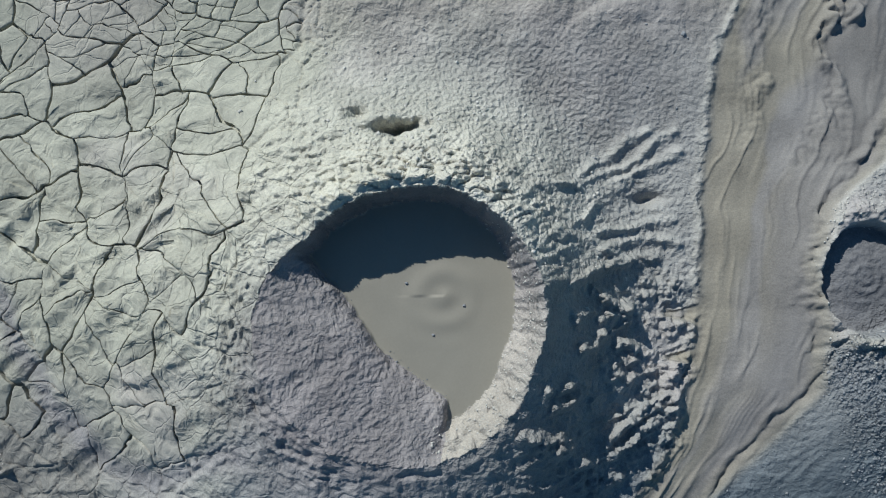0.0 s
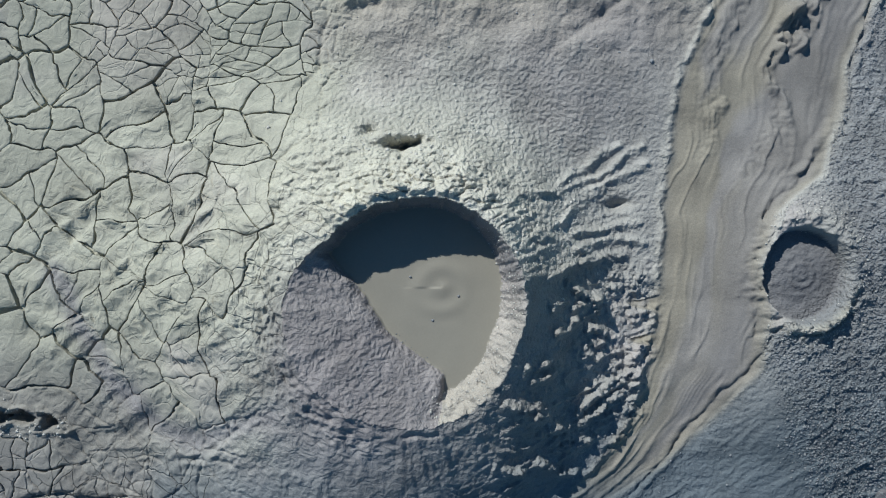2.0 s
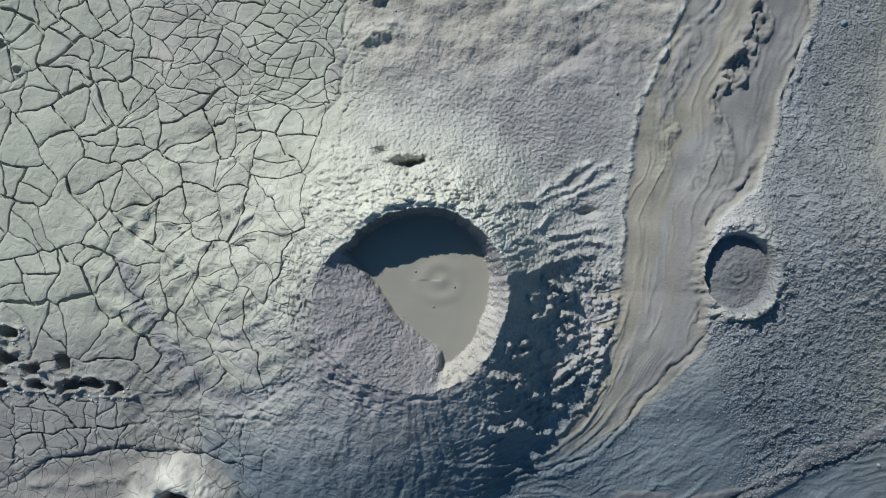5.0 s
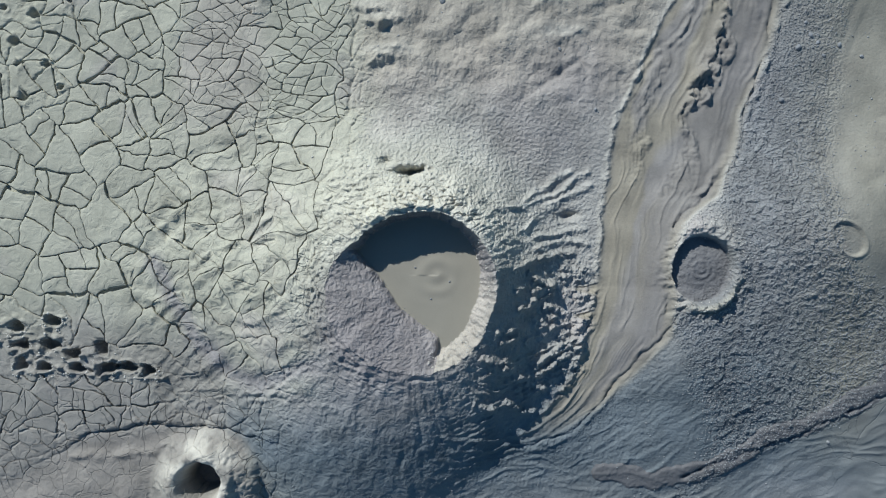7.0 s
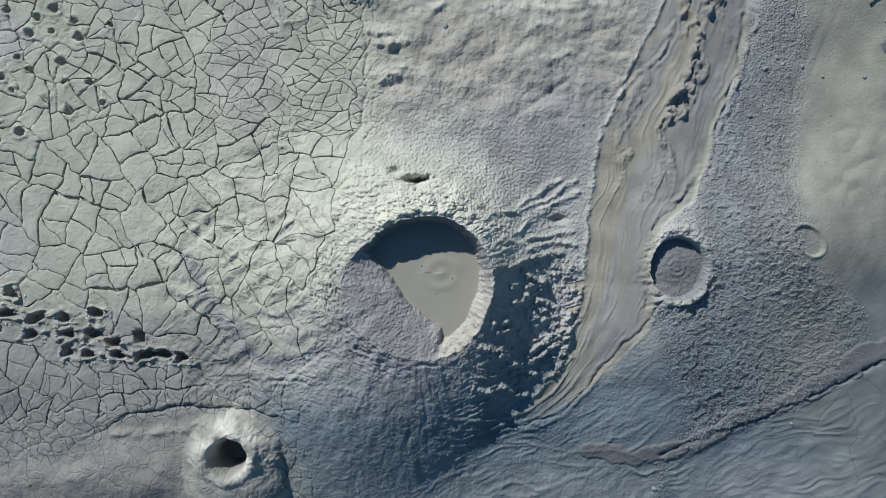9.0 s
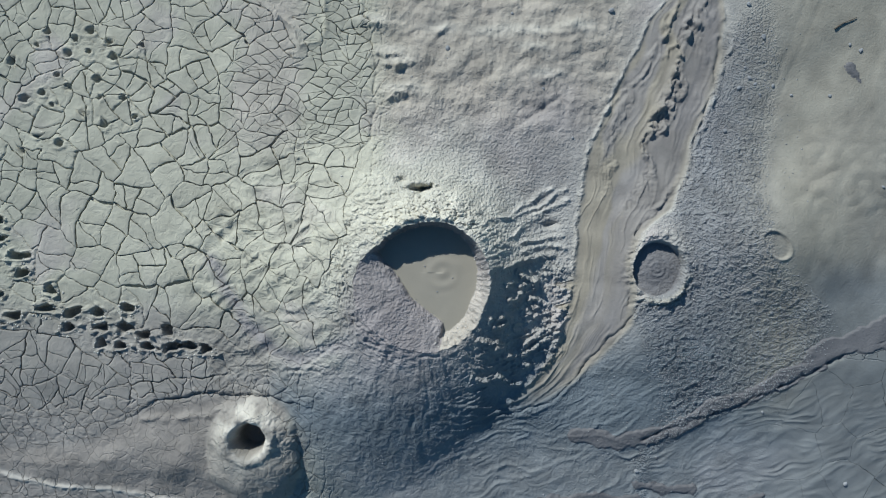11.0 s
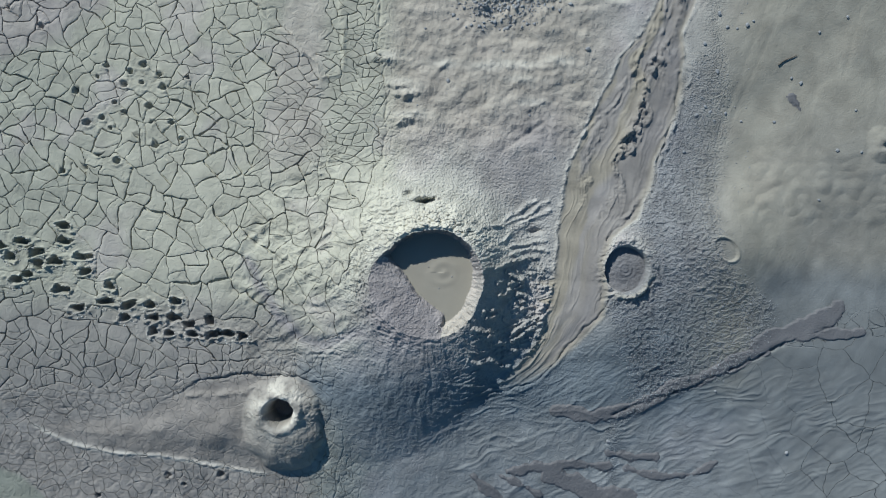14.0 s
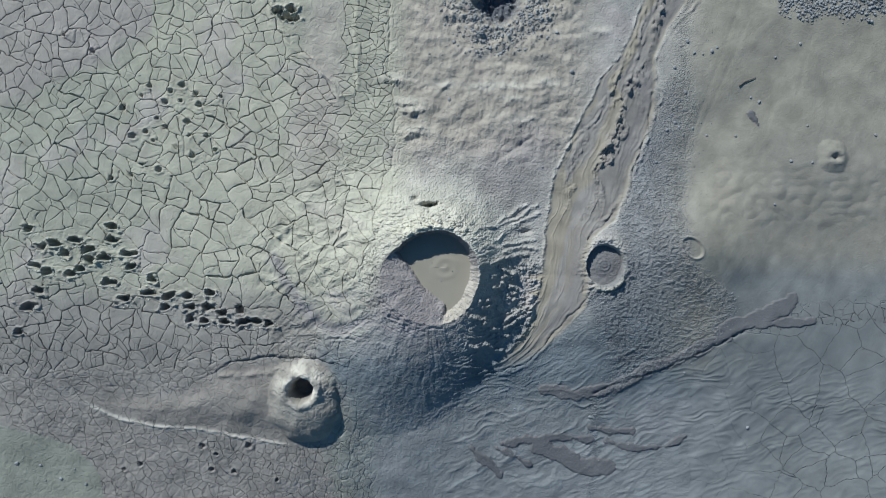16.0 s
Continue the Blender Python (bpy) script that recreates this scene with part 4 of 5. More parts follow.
PLATE_DEPTH = 0.075
rings = {i: cell(i) for i in np.flatnonzero(PLATED)}
rings = {i: r for i, r in rings.items() if len(r) > 4}
plate_mesh = {}
all_xy, spans = [], {}
for i, ring in rings.items():
    a = np.array(ring)
    c = a.mean(0)
    size = np.hypot(*(a - c).T).mean()
    layers = [a, a, c + (a - c) * (1 - 0.010 / size), c + (a - c) * 0.72, c + (a - c) * 0.38, c[None]]
    flat = np.concatenate(layers)
    spans[i] = (len(all_xy), len(a))
    all_xy.append(flat)
cuts = np.cumsum([0] + [len(f) for f in all_xy])
flat = np.concatenate(all_xy)
bx, by = bend(flat[:, 0], flat[:, 1])
bz = height(bx, by)
for i, (k, n) in spans.items():
    v = np.stack([bx[cuts[k]:cuts[k + 1]], by[cuts[k]:cuts[k + 1]], bz[cuts[k]:cuts[k + 1]]], 1)
    v[:n, 2] -= PLATE_DEPTH
    v[n:2 * n, 2] -= 0.004
    faces = []
    for layer in range(4):
        o = layer * n
        faces += [(o + q, o + (q + 1) % n, o + n + (q + 1) % n, o + n + q) for q in range(n)]
    faces += [(4 * n + q, 4 * n + (q + 1) % n, 5 * n) for q in range(n)]
    plate_mesh[i] = (v, faces)

# the sheet sinks below the plates; where a cell has none, its border is a shallow crack
have = np.zeros(len(seeds), bool)
have[list(rings)] = True
sunk = have[owner] & (first < 9)
flat_u = np.interp(ux, [p[0] for p in PUDDLE], [p[1] for p in PUDDLE]) - uy
bare_u = (ux > (-4.57, 6.26)[0] + ((-4.57, 6.26)[1] - uy) * 0.70) & (ux < (-2.52, 4.86)[0]) & (uy > 3.5)
soft = (~sunk) * (~bare_u) * ((flat_u < 0) | (ux > PUDDLE[-1][0])) * (ss(-0.6, -0.1, zone_plates(ux, uy))) * (wedge(ux, uy) < 0.0) * (np.hypot(ux - CONE2_X, uy - CONE2_Y) > 1.0)
VZ[pick] += np.where(sunk, -0.055, -0.020 * soft * np.exp(-(gap / 0.020) ** 2))


# ---- tints of the mud ----
def sector(x, y, mid, half):
    return np.exp(-(((polar(x, y)[1] - mid + 180) % 360 - 180) / half) ** 2)


def tint(x, y):
    """Colour of the mud at a place: its minerals, with some light and shade painted in."""
    r, th, rim = polar(x, y)
    blot = fbm(x, y, 0.6, 3, 80)
    c = np.empty((len(x), 3))
    c[:] = (0.335, 0.33, 0.312)
    n3 = lambda w: w[:, None]

    def lay(w, colour):
        c[:] = c * (1 - n3(w)) + np.array(colour) * n3(w)

    lay(ss(-1.0, 0.1, zone_plates(x, y)), (0.392, 0.388, 0.318))
    lay(ss(5.5, 10.0, -x) * 0.8, (0.318, 0.325, 0.27))
    lay(ss(0.1, 0.5, blot) * 0.5, (0.37, 0.335, 0.325))
    lay(ss(-0.3, 0.3, y - 3.9 - 0.55 * (-10.2 - x) * -1 + 0.35 * pn(x * 1.2, y * 1.2, 123)) * (x < -7.5) * 0.7, (0.335, 0.305, 0.29))
    lay(ss(-0.3, 0.2, x - (-4.15, 3.38)[0] - 0.12 * y + 0.3 * blot) * (1 - ss(-0.2, 0.3, x - (-2.67, 3.41)[0])) * ss(1.2, 2.6, y) * 0.7, (0.375, 0.345, 0.305))
    lay(ss(-0.2, 0.2, zone_gravel(x, y)) * 0.8, (0.222, 0.231, 0.240))
    # slope away from the sun: darker mud, with grazing dimness and sky blue painted in
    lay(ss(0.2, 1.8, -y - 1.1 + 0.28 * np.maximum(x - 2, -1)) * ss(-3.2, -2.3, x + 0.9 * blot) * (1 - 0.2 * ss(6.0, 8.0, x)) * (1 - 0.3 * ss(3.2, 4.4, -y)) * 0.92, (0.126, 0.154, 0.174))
    lay(ss(-0.5, 2.0, -y - 2.3) * (1 - ss(-3.3, -2.5, x + 0.8 * blot)) * 0.9, (0.182, 0.174, 0.174))
    # south-western ground: mauve-grey mud, darkened further for its slope off the sun
    lay(ss(0.5, 1.6, -y - 0.2 + 0.25 * blot) * (1 - ss(-3.2, -2.5, x + 0.5 * blot)) * 0.85, (0.255, 0.245, 0.228))
    lay(ss(5.0, 7.0, x) * (1 - ss(2.0, 4.0, -y)) * 0.8, (0.282, 0.267, 0.213))
    lay(ss(7.0, 9.0, x) * (1 - ss(2.2, 4.2, y)) * 0.6, (0.205, 0.202, 0.182))
    # shaded side of the low mound, painted as a darker bluish tint
    lay(ss(6.3, 7.6, x) * ss(-0.2, 0.7, -y + 0.1 * pn(x, y, 122)) * 0.85, (0.16, 0.175, 0.18))
    lay(ss(1.5, 3.0, y) * ss(-1.5, -0.8, x) * (1 - ss(3, 4.5, x)) * 0.7, (0.372, 0.336, 0.276))
    # mound crests: pale crust plus sunlight painted on their northern side
    for mx, my in MOUNDS:
        lay(bell(x, y, mx, my + 0.06, 0.34, 0.10) * 0.7, (0.50, 0.48, 0.42))
    lay(np.maximum(bell(x, y, *(2.22, 2.54), 0.85, 0.75), bell(x, y, 1.45, 1.75, 1.15, 0.75)) * 0.75, (0.262, 0.245, 0.24))
    # sun-facing flank and rim: pale crust, brightened further with painted sunlight
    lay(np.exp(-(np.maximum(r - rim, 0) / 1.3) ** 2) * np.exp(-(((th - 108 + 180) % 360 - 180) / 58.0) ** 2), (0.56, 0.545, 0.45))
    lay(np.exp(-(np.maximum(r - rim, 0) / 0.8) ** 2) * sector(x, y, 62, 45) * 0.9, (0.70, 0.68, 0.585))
    lay(ss(-0.12, 0.12, in_flow(x, y)) * ss(-3.25, -2.2, y), (0.266, 0.245, 0.200))
    left, right = flow_edges(x, y, 0.0)
    q = (x - left) / np.maximum(right - left, 0.2)
    lay(ss(0.0, 0.15, in_flow(x, y)) * ss(-3.0, -1.8, y) * ss(0.02, 0.3, pn(q * 3.5 + blot, y * 0.5, 105) + 0.12 * ss(1.0, 3.5, y)) * 0.7, (0.255, 0.245, 0.24))
    lay(np.exp(-((in_flow(x, y) + 0.03) / 0.045) ** 2) * ss(-1.5, 0.5, y) * (x < 4.2 + 0.3 * y) * 0.7, (0.43, 0.42, 0.385))
    lay(ss(0.0, 0.2, in_flow(x, y)) * ss(-3.0, -1.5, y) * ss(0.35, 0.7, q + 0.25 * blot + 0.1 * pn(q * 4, y * 0.6, 136)) * 0.8, (0.205, 0.196, 0.19))
    lay(ss(0, 0.2, wedge(x, y)), (0.245, 0.23, 0.21))
    lay(np.exp(-(np.hypot(x - CONE2_X, y - CONE2_Y) / 0.9) ** 4), (0.32, 0.305, 0.272))
    lay(np.exp(-(np.hypot(x - PIT2_X, y - PIT2_Y - 0.12) / 0.62) ** 4) * ss(-0.25, 0.2, pn(x * 3, y * 3, 124) + 0.3 * pn(x * 9, y * 9, 125)), (0.56, 0.535, 0.47))
    for line in NE_ROPES:
        lay(np.exp(-(stroke(x, y, line, 0.3)[0] / 0.05) ** 2) * 0.5, (0.46, 0.45, 0.41))
    # sunlit crest of this ridge, painted as a pale line
    lay(np.exp(-(stroke(x, y, LIT_RIDGE, 0.3)[0] / 0.06) ** 2) * 0.8, (0.50, 0.48, 0.43))
    # rough pit: wet mud, with the shade of its depth painted in too
    lay(1 - ss(0.3, 0.75, np.hypot(x - NPIT_X, (y - NPIT_Y) * 1.15)), (0.11, 0.12, 0.14))
    # inside of the small vent: its shade painted as a dark tint
    lay(1 - ss(0.22, 0.32, np.hypot(x - PIT2_X, (y - PIT2_Y) * 1.08)), (0.15, 0.15, 0.15))
    lay(np.exp(-(np.maximum(r - rim, 0) / 0.8) ** 2) * sector(x, y, 240, 50) * 0.9, (0.25, 0.24, 0.245))
    lay(np.exp(-(stroke(x, y, GULLY_W, 0.5)[0] / 0.14) ** 2) * 0.8, (0.26, 0.25, 0.255))
    lay((r < rim) * 1.0, (0.305, 0.285, 0.278))
    # northern inner wall: the rim's shade painted in as a darker tint
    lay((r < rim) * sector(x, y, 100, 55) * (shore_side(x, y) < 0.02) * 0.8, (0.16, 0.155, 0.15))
    lay((1 - ss(0.0, 0.35, r - rim)) * sector(x, y, 235, 45), (0.27, 0.25, 0.247))
    # wall that faces the sun, east to south: sunlight painted as a paler tint
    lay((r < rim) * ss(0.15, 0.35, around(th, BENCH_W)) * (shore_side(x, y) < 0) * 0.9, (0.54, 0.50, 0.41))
    lay((np.hypot(x - PAN_X, (y - PAN_Y) * 0.9) < 0.45) * 1.0, (0.19, 0.19, 0.195))
    lay(np.exp(-((np.hypot(x - PAN_X, (y - PAN_Y) * 0.9) - 0.57) / 0.07) ** 4) * np.exp(-(((np.degrees(np.arctan2(y - PAN_Y, x - PAN_X)) + 65 + 180) % 360 - 180) / 50) ** 4), (0.40, 0.385, 0.335))
    puddle = np.interp(x, [p[0] for p in PUDDLE], [p[1] for p in PUDDLE]) - y
    lay(ss(-0.1, 0.1, puddle) * (x < PUDDLE[-1][0]), (0.215, 0.228, 0.195))
    return np.clip(c * (1 + 0.10 * n3(blot)), 0.02, 0.9)


def coat(x, y):
    """Grit, folds and hair cracks of the mud at a place, each from 0 to 1."""
    r, th, rim = polar(x, y)
    out = np.maximum(r - rim, 0)
    plates = ss(-0.3, 0.1, zone_plates(x, y))
    stream_w, gravel_w = ss(-0.03, 0.06, in_flow(x, y)), ss(-0.3, 0.2, zone_gravel(x, y))
    west, southern = sector(x, y, 165, 45), sector(x, y, 255, 45)
    grit = 0.22 + 0.60 * np.exp(-(out / 1.9) ** 2) - 0.10 * ss(5.8, 6.8, x)
    grit = grit * (1 - 0.80 * west * np.exp(-(out / 3.0) ** 2)) * (1 - 0.7 * southern)
    grit = grit * (1 - 0.72 * plates) + 0.70 * gravel_w
    grit = grit * (1 - 0.8 * stream_w)
    grit = np.where(r < rim, 0.40, grit)
    folds = 0.18 - 0.10 * ss(5.8, 6.8, x) + 0.82 * np.maximum(plates * 0.16, np.maximum(west, 0.3 * southern) * np.exp(-(out / 3.5) ** 2))
    folds = np.where(r < rim, 0.5, folds) * (1 - 0.7 * stream_w)
    low = ss(2.0, 3.0, -y)
    x_w = (-4.15, 3.38)[0] + 0.12 * y - 0.4
    strip_w = ss(-0.1, 0.2, x - x_w) * ss(-0.1, 0.2, (-2.67, 3.41)[0] + 0.04 * y - 0.1 - x) * ss(1.5, 1.9, y)
    hair = plates * (0.03 + np.maximum(0.42 * low, 0.10 * strip_w)) + 0.25 * west * np.exp(-(out / 2.0) ** 2)
    hair = hair * (1 - 0.7 * ss(0, 0.2, wedge(x, y))) + (0.2 + 0.4 * ss(8.0, 9.5, x)) * ss(6.0, 7.5, x) * ss(1.6, 2.4, -y + 0.1 * (x - 4))
    bare_w = (x > (-4.57, 6.26)[0] + ((-4.57, 6.26)[1] - y) * 0.70) & (x < (-2.52, 4.86)[0]) & (y > 3.5)
    puddle = (np.interp(x, [p[0] for p in PUDDLE], [p[1] for p in PUDDLE]) > y) & (x < PUDDLE[-1][0])
    hair = np.where(bare_w | puddle | (r < rim), 0.0, hair)
    pr = np.hypot(x - PAN_X, (y - PAN_Y) * 0.9)
    nubs = gravel_w * (1 - stream_w) * (1 - 0.6 * ss(0.8, 2.4, y)) * (pr > 0.48) + 0.8 * np.exp(-((pr - 0.62) / 0.14) ** 2) * (1 - stream_w)
    nubs = nubs + 0.75 * np.exp(-(out / 0.9) ** 2) * sector(x, y, 70, 50) * (r > rim) + 0.28 * np.exp(-(out / 2.2) ** 2) * sector(x, y, 60, 45) * (r > rim) + 0.2 * (shore_side(x, y) > 0.02) * (r < rim)
    return np.clip(np.stack([grit, folds, hair, nubs], 1), 0, 1)


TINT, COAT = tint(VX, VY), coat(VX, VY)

# ---- which cells belong to what ----
ii, jj = np.meshgrid(np.arange(NX - 1), np.arange(NY - 1))
q0 = (jj * NX + ii).ravel()
QUADS = np.stack([q0, q0 + 1, q0 + NX + 1, q0 + NX], 1)
fx, fy = VX[QUADS].mean(1), VY[QUADS].mean(1)
r, th, rim = polar(fx, fy)
s_cone = (r - rim) / (around(th, BASE_R) - rim)
wall_w = around(th, BENCH_W)
KIND = np.zeros(len(QUADS), np.int16)
KIND[in_flow(fx, fy) > 0] = 1
KIND[(r > rim) & (s_cone < 0.62 + 0.1 * pn(fx * 2, fy * 2, 97))] = 2
KIND[(KIND == 2) & (th > 114 + 25 * pn(fx * 2, fy * 2, 98) - 12 * (r - rim)) & (th < 214 + 25 * pn(fx * 2, fy * 2, 99))] = 13
KIND[(r <= rim)] = 3
shore_f = shore_side(fx, fy)
KIND[(r <= rim) & (shore_f > 0.01)] = 4
KIND[(r <= rim) & ((rim - r) / wall_w >= 0.99) & (shore_f <= 0.01)] = 5
KIND[(lobes(fx, fy) > 0) & (KIND == 0)] = 11
KIND[(KIND == 0) & (zone_plates(fx, fy) > -0.1) & (np.abs(fx) < 12.2) & (np.abs(fy) < 7.0)] = 12
inner_f = (np.abs(fx) < 12.2) & (np.abs(fy) < 7.0)
wob_f = 0.5 * pn(fx * 0.7, fy * 0.7, 120)
KIND[(KIND == 12) & (fx > (-4.57, 6.26)[0] + ((-4.57, 6.26)[1] - fy) * 0.70 + 0.3 * wob_f) & (fx < (-2.52, 4.86)[0] + 0.1 * wob_f) & (fy > 3.5)] = 15
KIND[(KIND == 0) & inner_f & (fx > 6.8 + wob_f) & (fy < -2.4 + 0.1 * (fx - 4) + wob_f)] = 14
KIND[(KIND == 0) & inner_f & (zone_gravel(fx, fy) < -0.15) & ((fy > 2.2 + wob_f) | ((fx > 4.6) & (fy > -2.6 + wob_f)))] = 15
KIND[(KIND == 0) & inner_f & (fx > -3.4 + wob_f) & (fx < 7.2) & (fy < -1.6 + 0.25 * np.maximum(-fx, 0) + wob_f) & (zone_gravel(fx, fy) < -0.1)] = 17
puddle = np.interp(fx, [p[0] for p in PUDDLE], [p[1] for p in PUDDLE]) + 0.12 * pn(fx * 3, fy * 3, 121) - fy
KIND[(KIND != 1) & inner_f & (puddle > 0) & (fx < PUDDLE[-1][0])] = 16
prf = np.hypot(fx - PAN_X, (fy - PAN_Y) * 0.90)
KIND[prf < 0.75] = 6
KIND[prf < 0.45] = 7
krf = np.hypot(fx - CONE2_X, (fy - CONE2_Y) * 0.80)
KIND[krf < 0.92] = 8
KIND[np.hypot(fx - PIT2_X, (fy - PIT2_Y) * 1.08) < 0.40] = 9
KIND[np.hypot(fx - CONE3_X, fy - CONE3_Y) < 0.48] = 10


KIND[(KIND == 2) & (th > 214) & (th < 300)] = 18
for k, (hx, hy) in enumerate(HOOF):
    KIND[(np.hypot((fx - hx), (fy - hy) * 1.25) < 0.20) & ((KIND == 0) | (KIND == 12))] = 100 + k


def sheet(name, kind, material, parent=None):
    """A mesh of all cells of one kind."""
    quads = QUADS[KIND == kind]
    used, back = np.unique(quads, return_inverse=True)
    me = bpy.data.meshes.new(name)
    me.vertices.add(len(used))
    me.vertices.foreach_set("co", np.stack([VX[used], VY[used], VZ[used]], 1).astype(np.float32).ravel())
    me.loops.add(quads.size)
    me.loops.foreach_set("vertex_index", back.astype(np.int32).ravel())
    me.polygons.add(len(quads))
    me.polygons.foreach_set("loop_start", np.arange(0, quads.size, 4, dtype=np.int32))
    me.polygons.foreach_set("use_smooth", np.ones(len(quads), bool))
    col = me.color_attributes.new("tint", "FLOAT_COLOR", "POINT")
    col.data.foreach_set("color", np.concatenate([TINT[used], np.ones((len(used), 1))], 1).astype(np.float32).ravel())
    col = me.color_attributes.new("coat", "FLOAT_COLOR", "POINT")
    col.data.foreach_set("color", COAT[used].astype(np.float32).ravel())
    me.update(calc_edges=True)
    me.materials.append(material)
    ob = new(name, me)
    ob.parent = parent
    return ob


def mesh(name, verts, faces, material, parent=None, label="", smooth=True, at=None):
    me = bpy.data.meshes.new(name)
    me.from_pydata([tuple(v) for v in verts], [], faces)
    me.polygons.foreach_set("use_smooth", np.full(len(faces), smooth) if np.isscalar(smooth) else smooth)
    if at is not None:
        for key, values in (("tint", at[0]), ("coat", at[1])):
            col = me.color_attributes.new(key, "FLOAT_COLOR", "POINT")
            col.data.foreach_set("color", (values if values.shape[1] == 4 else np.concatenate([values, np.ones((len(values), 1))], 1)).astype(np.float32).ravel())
    me.materials.append(material)
    ob = new(name, me)
    ob.parent = parent
    return tagged(ob, label)


def empty(name, x, y, z, label, category, group=""):
    ob = new(name)
    ob.location = (x, y, z)
    ob.empty_display_size = 0.1
    return tagged(ob, label, category, group)


def under(part, thing):
    """Parents a part built in world places to its thing."""
    part.parent = thing
    part.matrix_parent_inverse = Matrix.Translation(thing.location).inverted()
    return part


ground = tagged(sheet("ground", 0, M_GROUND), "pale grey dried mud plain with clods and cracks", "ground", kind="structure")
tagged(sheet("mud_stream", 1, M_GROUND), "smooth beige mud flow running past the cone", "mud flow", kind="structure")
tagged(sheet("wet_mud_tongues", 11, M_WET), "dark wet mud tongues lying on the plain", "mud flow", kind="structure")
tagged(sheet("cracked_mud", 12, M_GROUND), "finely cracked pale grey mud crust of the plain", "mud crust", kind="structure")
tagged(sheet("cracked_mud", 14, M_SPARSE), "dull grey mud with a few wide-meshed cracks", "mud crust", kind="structure")
tagged(sheet("silt_plain", 15, M_GROUND), "smooth pale silt with low soft ridges", "silt", kind="structure")
tagged(sheet("mud_flat", 16, M_GROUND), "smooth greenish damp mud flat", "mud flat", kind="structure")
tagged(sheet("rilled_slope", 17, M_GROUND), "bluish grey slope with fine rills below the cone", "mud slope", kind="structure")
for k in range(len(HOOF)):
    if np.any(KIND == 100 + k):
        tagged(sheet("trodden_hole", 100 + k, M_GROUND), "deep trodden hole in dry mud with raised pale edge", "hole", "trodden holes")
volcano = empty("mud_volcano", CX, CY, 0.0, "grey mud volcano cone with a gullied crusty flank and open crater", "mud volcano", "mud cones")
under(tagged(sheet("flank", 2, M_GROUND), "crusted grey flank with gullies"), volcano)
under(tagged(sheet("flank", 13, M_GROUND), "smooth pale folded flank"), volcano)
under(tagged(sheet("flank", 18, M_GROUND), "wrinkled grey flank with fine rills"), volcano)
under(tagged(sheet("crater_wall", 3, M_GROUND), "steep inner wall, shade and sunlight painted into its colour"), volcano)
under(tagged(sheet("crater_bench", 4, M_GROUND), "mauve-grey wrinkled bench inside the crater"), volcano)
tagged(sheet("mud_pool", 5, M_POOL), "smooth wet beige mud filling the crater", "mud pool")
pan = empty("vent_crater", PAN_X, PAN_Y, 0.0, "round shallow vent with a lumpy raised rim and flat grey floor", "crater")
under(sheet("rim", 6, M_GROUND), pan)
under(tagged(sheet("floor_crust", 7, M_GROUND), "dark grey cracked flat crust"), pan)
cone = empty("mud_cone", CONE2_X, CONE2_Y, 0.0, "small steep grey mud cone with a deep dark vent", "mud cone", "mud cones")
under(sheet("flank", 8, M_GROUND), cone)
under(tagged(sheet("vent", 9, M_GROUND), "deep shaded vent"), cone)
tagged(sheet("low_mud_cone", 10, M_GROUND), "low worn grey mud cone with a small vent", "mud cone", "mud cones")


# ---- loose things ----
OCT_V = np.array([(1, 0, 0.1), (-1, 0.1, 0), (0.1, 1, -0.1), (0, -1, 0.1), (0.2, 0.1, 1), (0, 0, -1)])
OCT_F = np.array([(0, 2, 4), (2, 1, 4), (1, 3, 4), (3, 0, 4), (2, 0, 5), (1, 2, 5), (3, 1, 5), (0, 3, 5)])


def scatter(name, n, box, chance, small, large, material, label, sink=0.42, seed=1, flat=0.7, shape=(OCT_V, OCT_F)):
    """A crowd of angular mud crumbs lying on the sheet, as one mesh."""
    rs = np.random.RandomState(seed)
    x, y = rs.uniform(box[0], box[1], n), rs.uniform(box[2], box[3], n)
    keep = rs.rand(n) < chance(x, y)
    x, y = x[keep], y[keep]
    m = len(x)
    size = small + (large - small) * rs.rand(m) ** 3
    z = height(x, y)
    sv, sf = shape
    v = (sv[None] * (1 + 0.7 * (rs.rand(m, len(sv), 1) - 0.5)) + 0.35 * (rs.rand(m, len(sv), 3) - 0.5)) * size[:, None, None]
    a = rs.uniform(0, 6.28, m)[:, None]
    px, py = v[..., 0] * (0.8 + 0.5 * rs.rand(m, 1)), v[..., 1]
    co = np.stack([x[:, None] + px * np.cos(a) - py * np.sin(a), y[:, None] + px * np.sin(a) + py * np.cos(a),
                   z[:, None] + v[..., 2] * flat + (size * flat * (1 - 2 * sink))[:, None]], 2).reshape(-1, 3)
    tri = (sf[None] + len(sv) * np.arange(m)[:, None, None]).reshape(-1, 3)
    me = bpy.data.meshes.new(name)
    me.vertices.add(len(co))
    me.vertices.foreach_set("co", co.astype(np.float32).ravel())
    me.loops.add(tri.size)
    me.loops.foreach_set("vertex_index", tri.astype(np.int32).ravel())
    me.polygons.add(len(tri))
    me.polygons.foreach_set("loop_start", np.arange(0, tri.size, 3, dtype=np.int32))
    me.polygons.foreach_set("use_smooth", np.ones(len(tri), bool))
    me.update(calc_edges=True)
    me.materials.append(material)
    return tagged(new(name, me), label, "mud crumbs", kind="stuff")


def free(x, y):
    """1 outside the stream, the craters and the small cone."""
    r, th, rim = polar(x, y)
    pr = np.hypot(x - PAN_X, (y - PAN_Y) * 0.9)
    return (in_flow(x, y) < -0.02) * (r > rim + 0.03) * (pr > 0.56) * (np.hypot(x - CONE2_X, y - CONE2_Y) > 1.0)


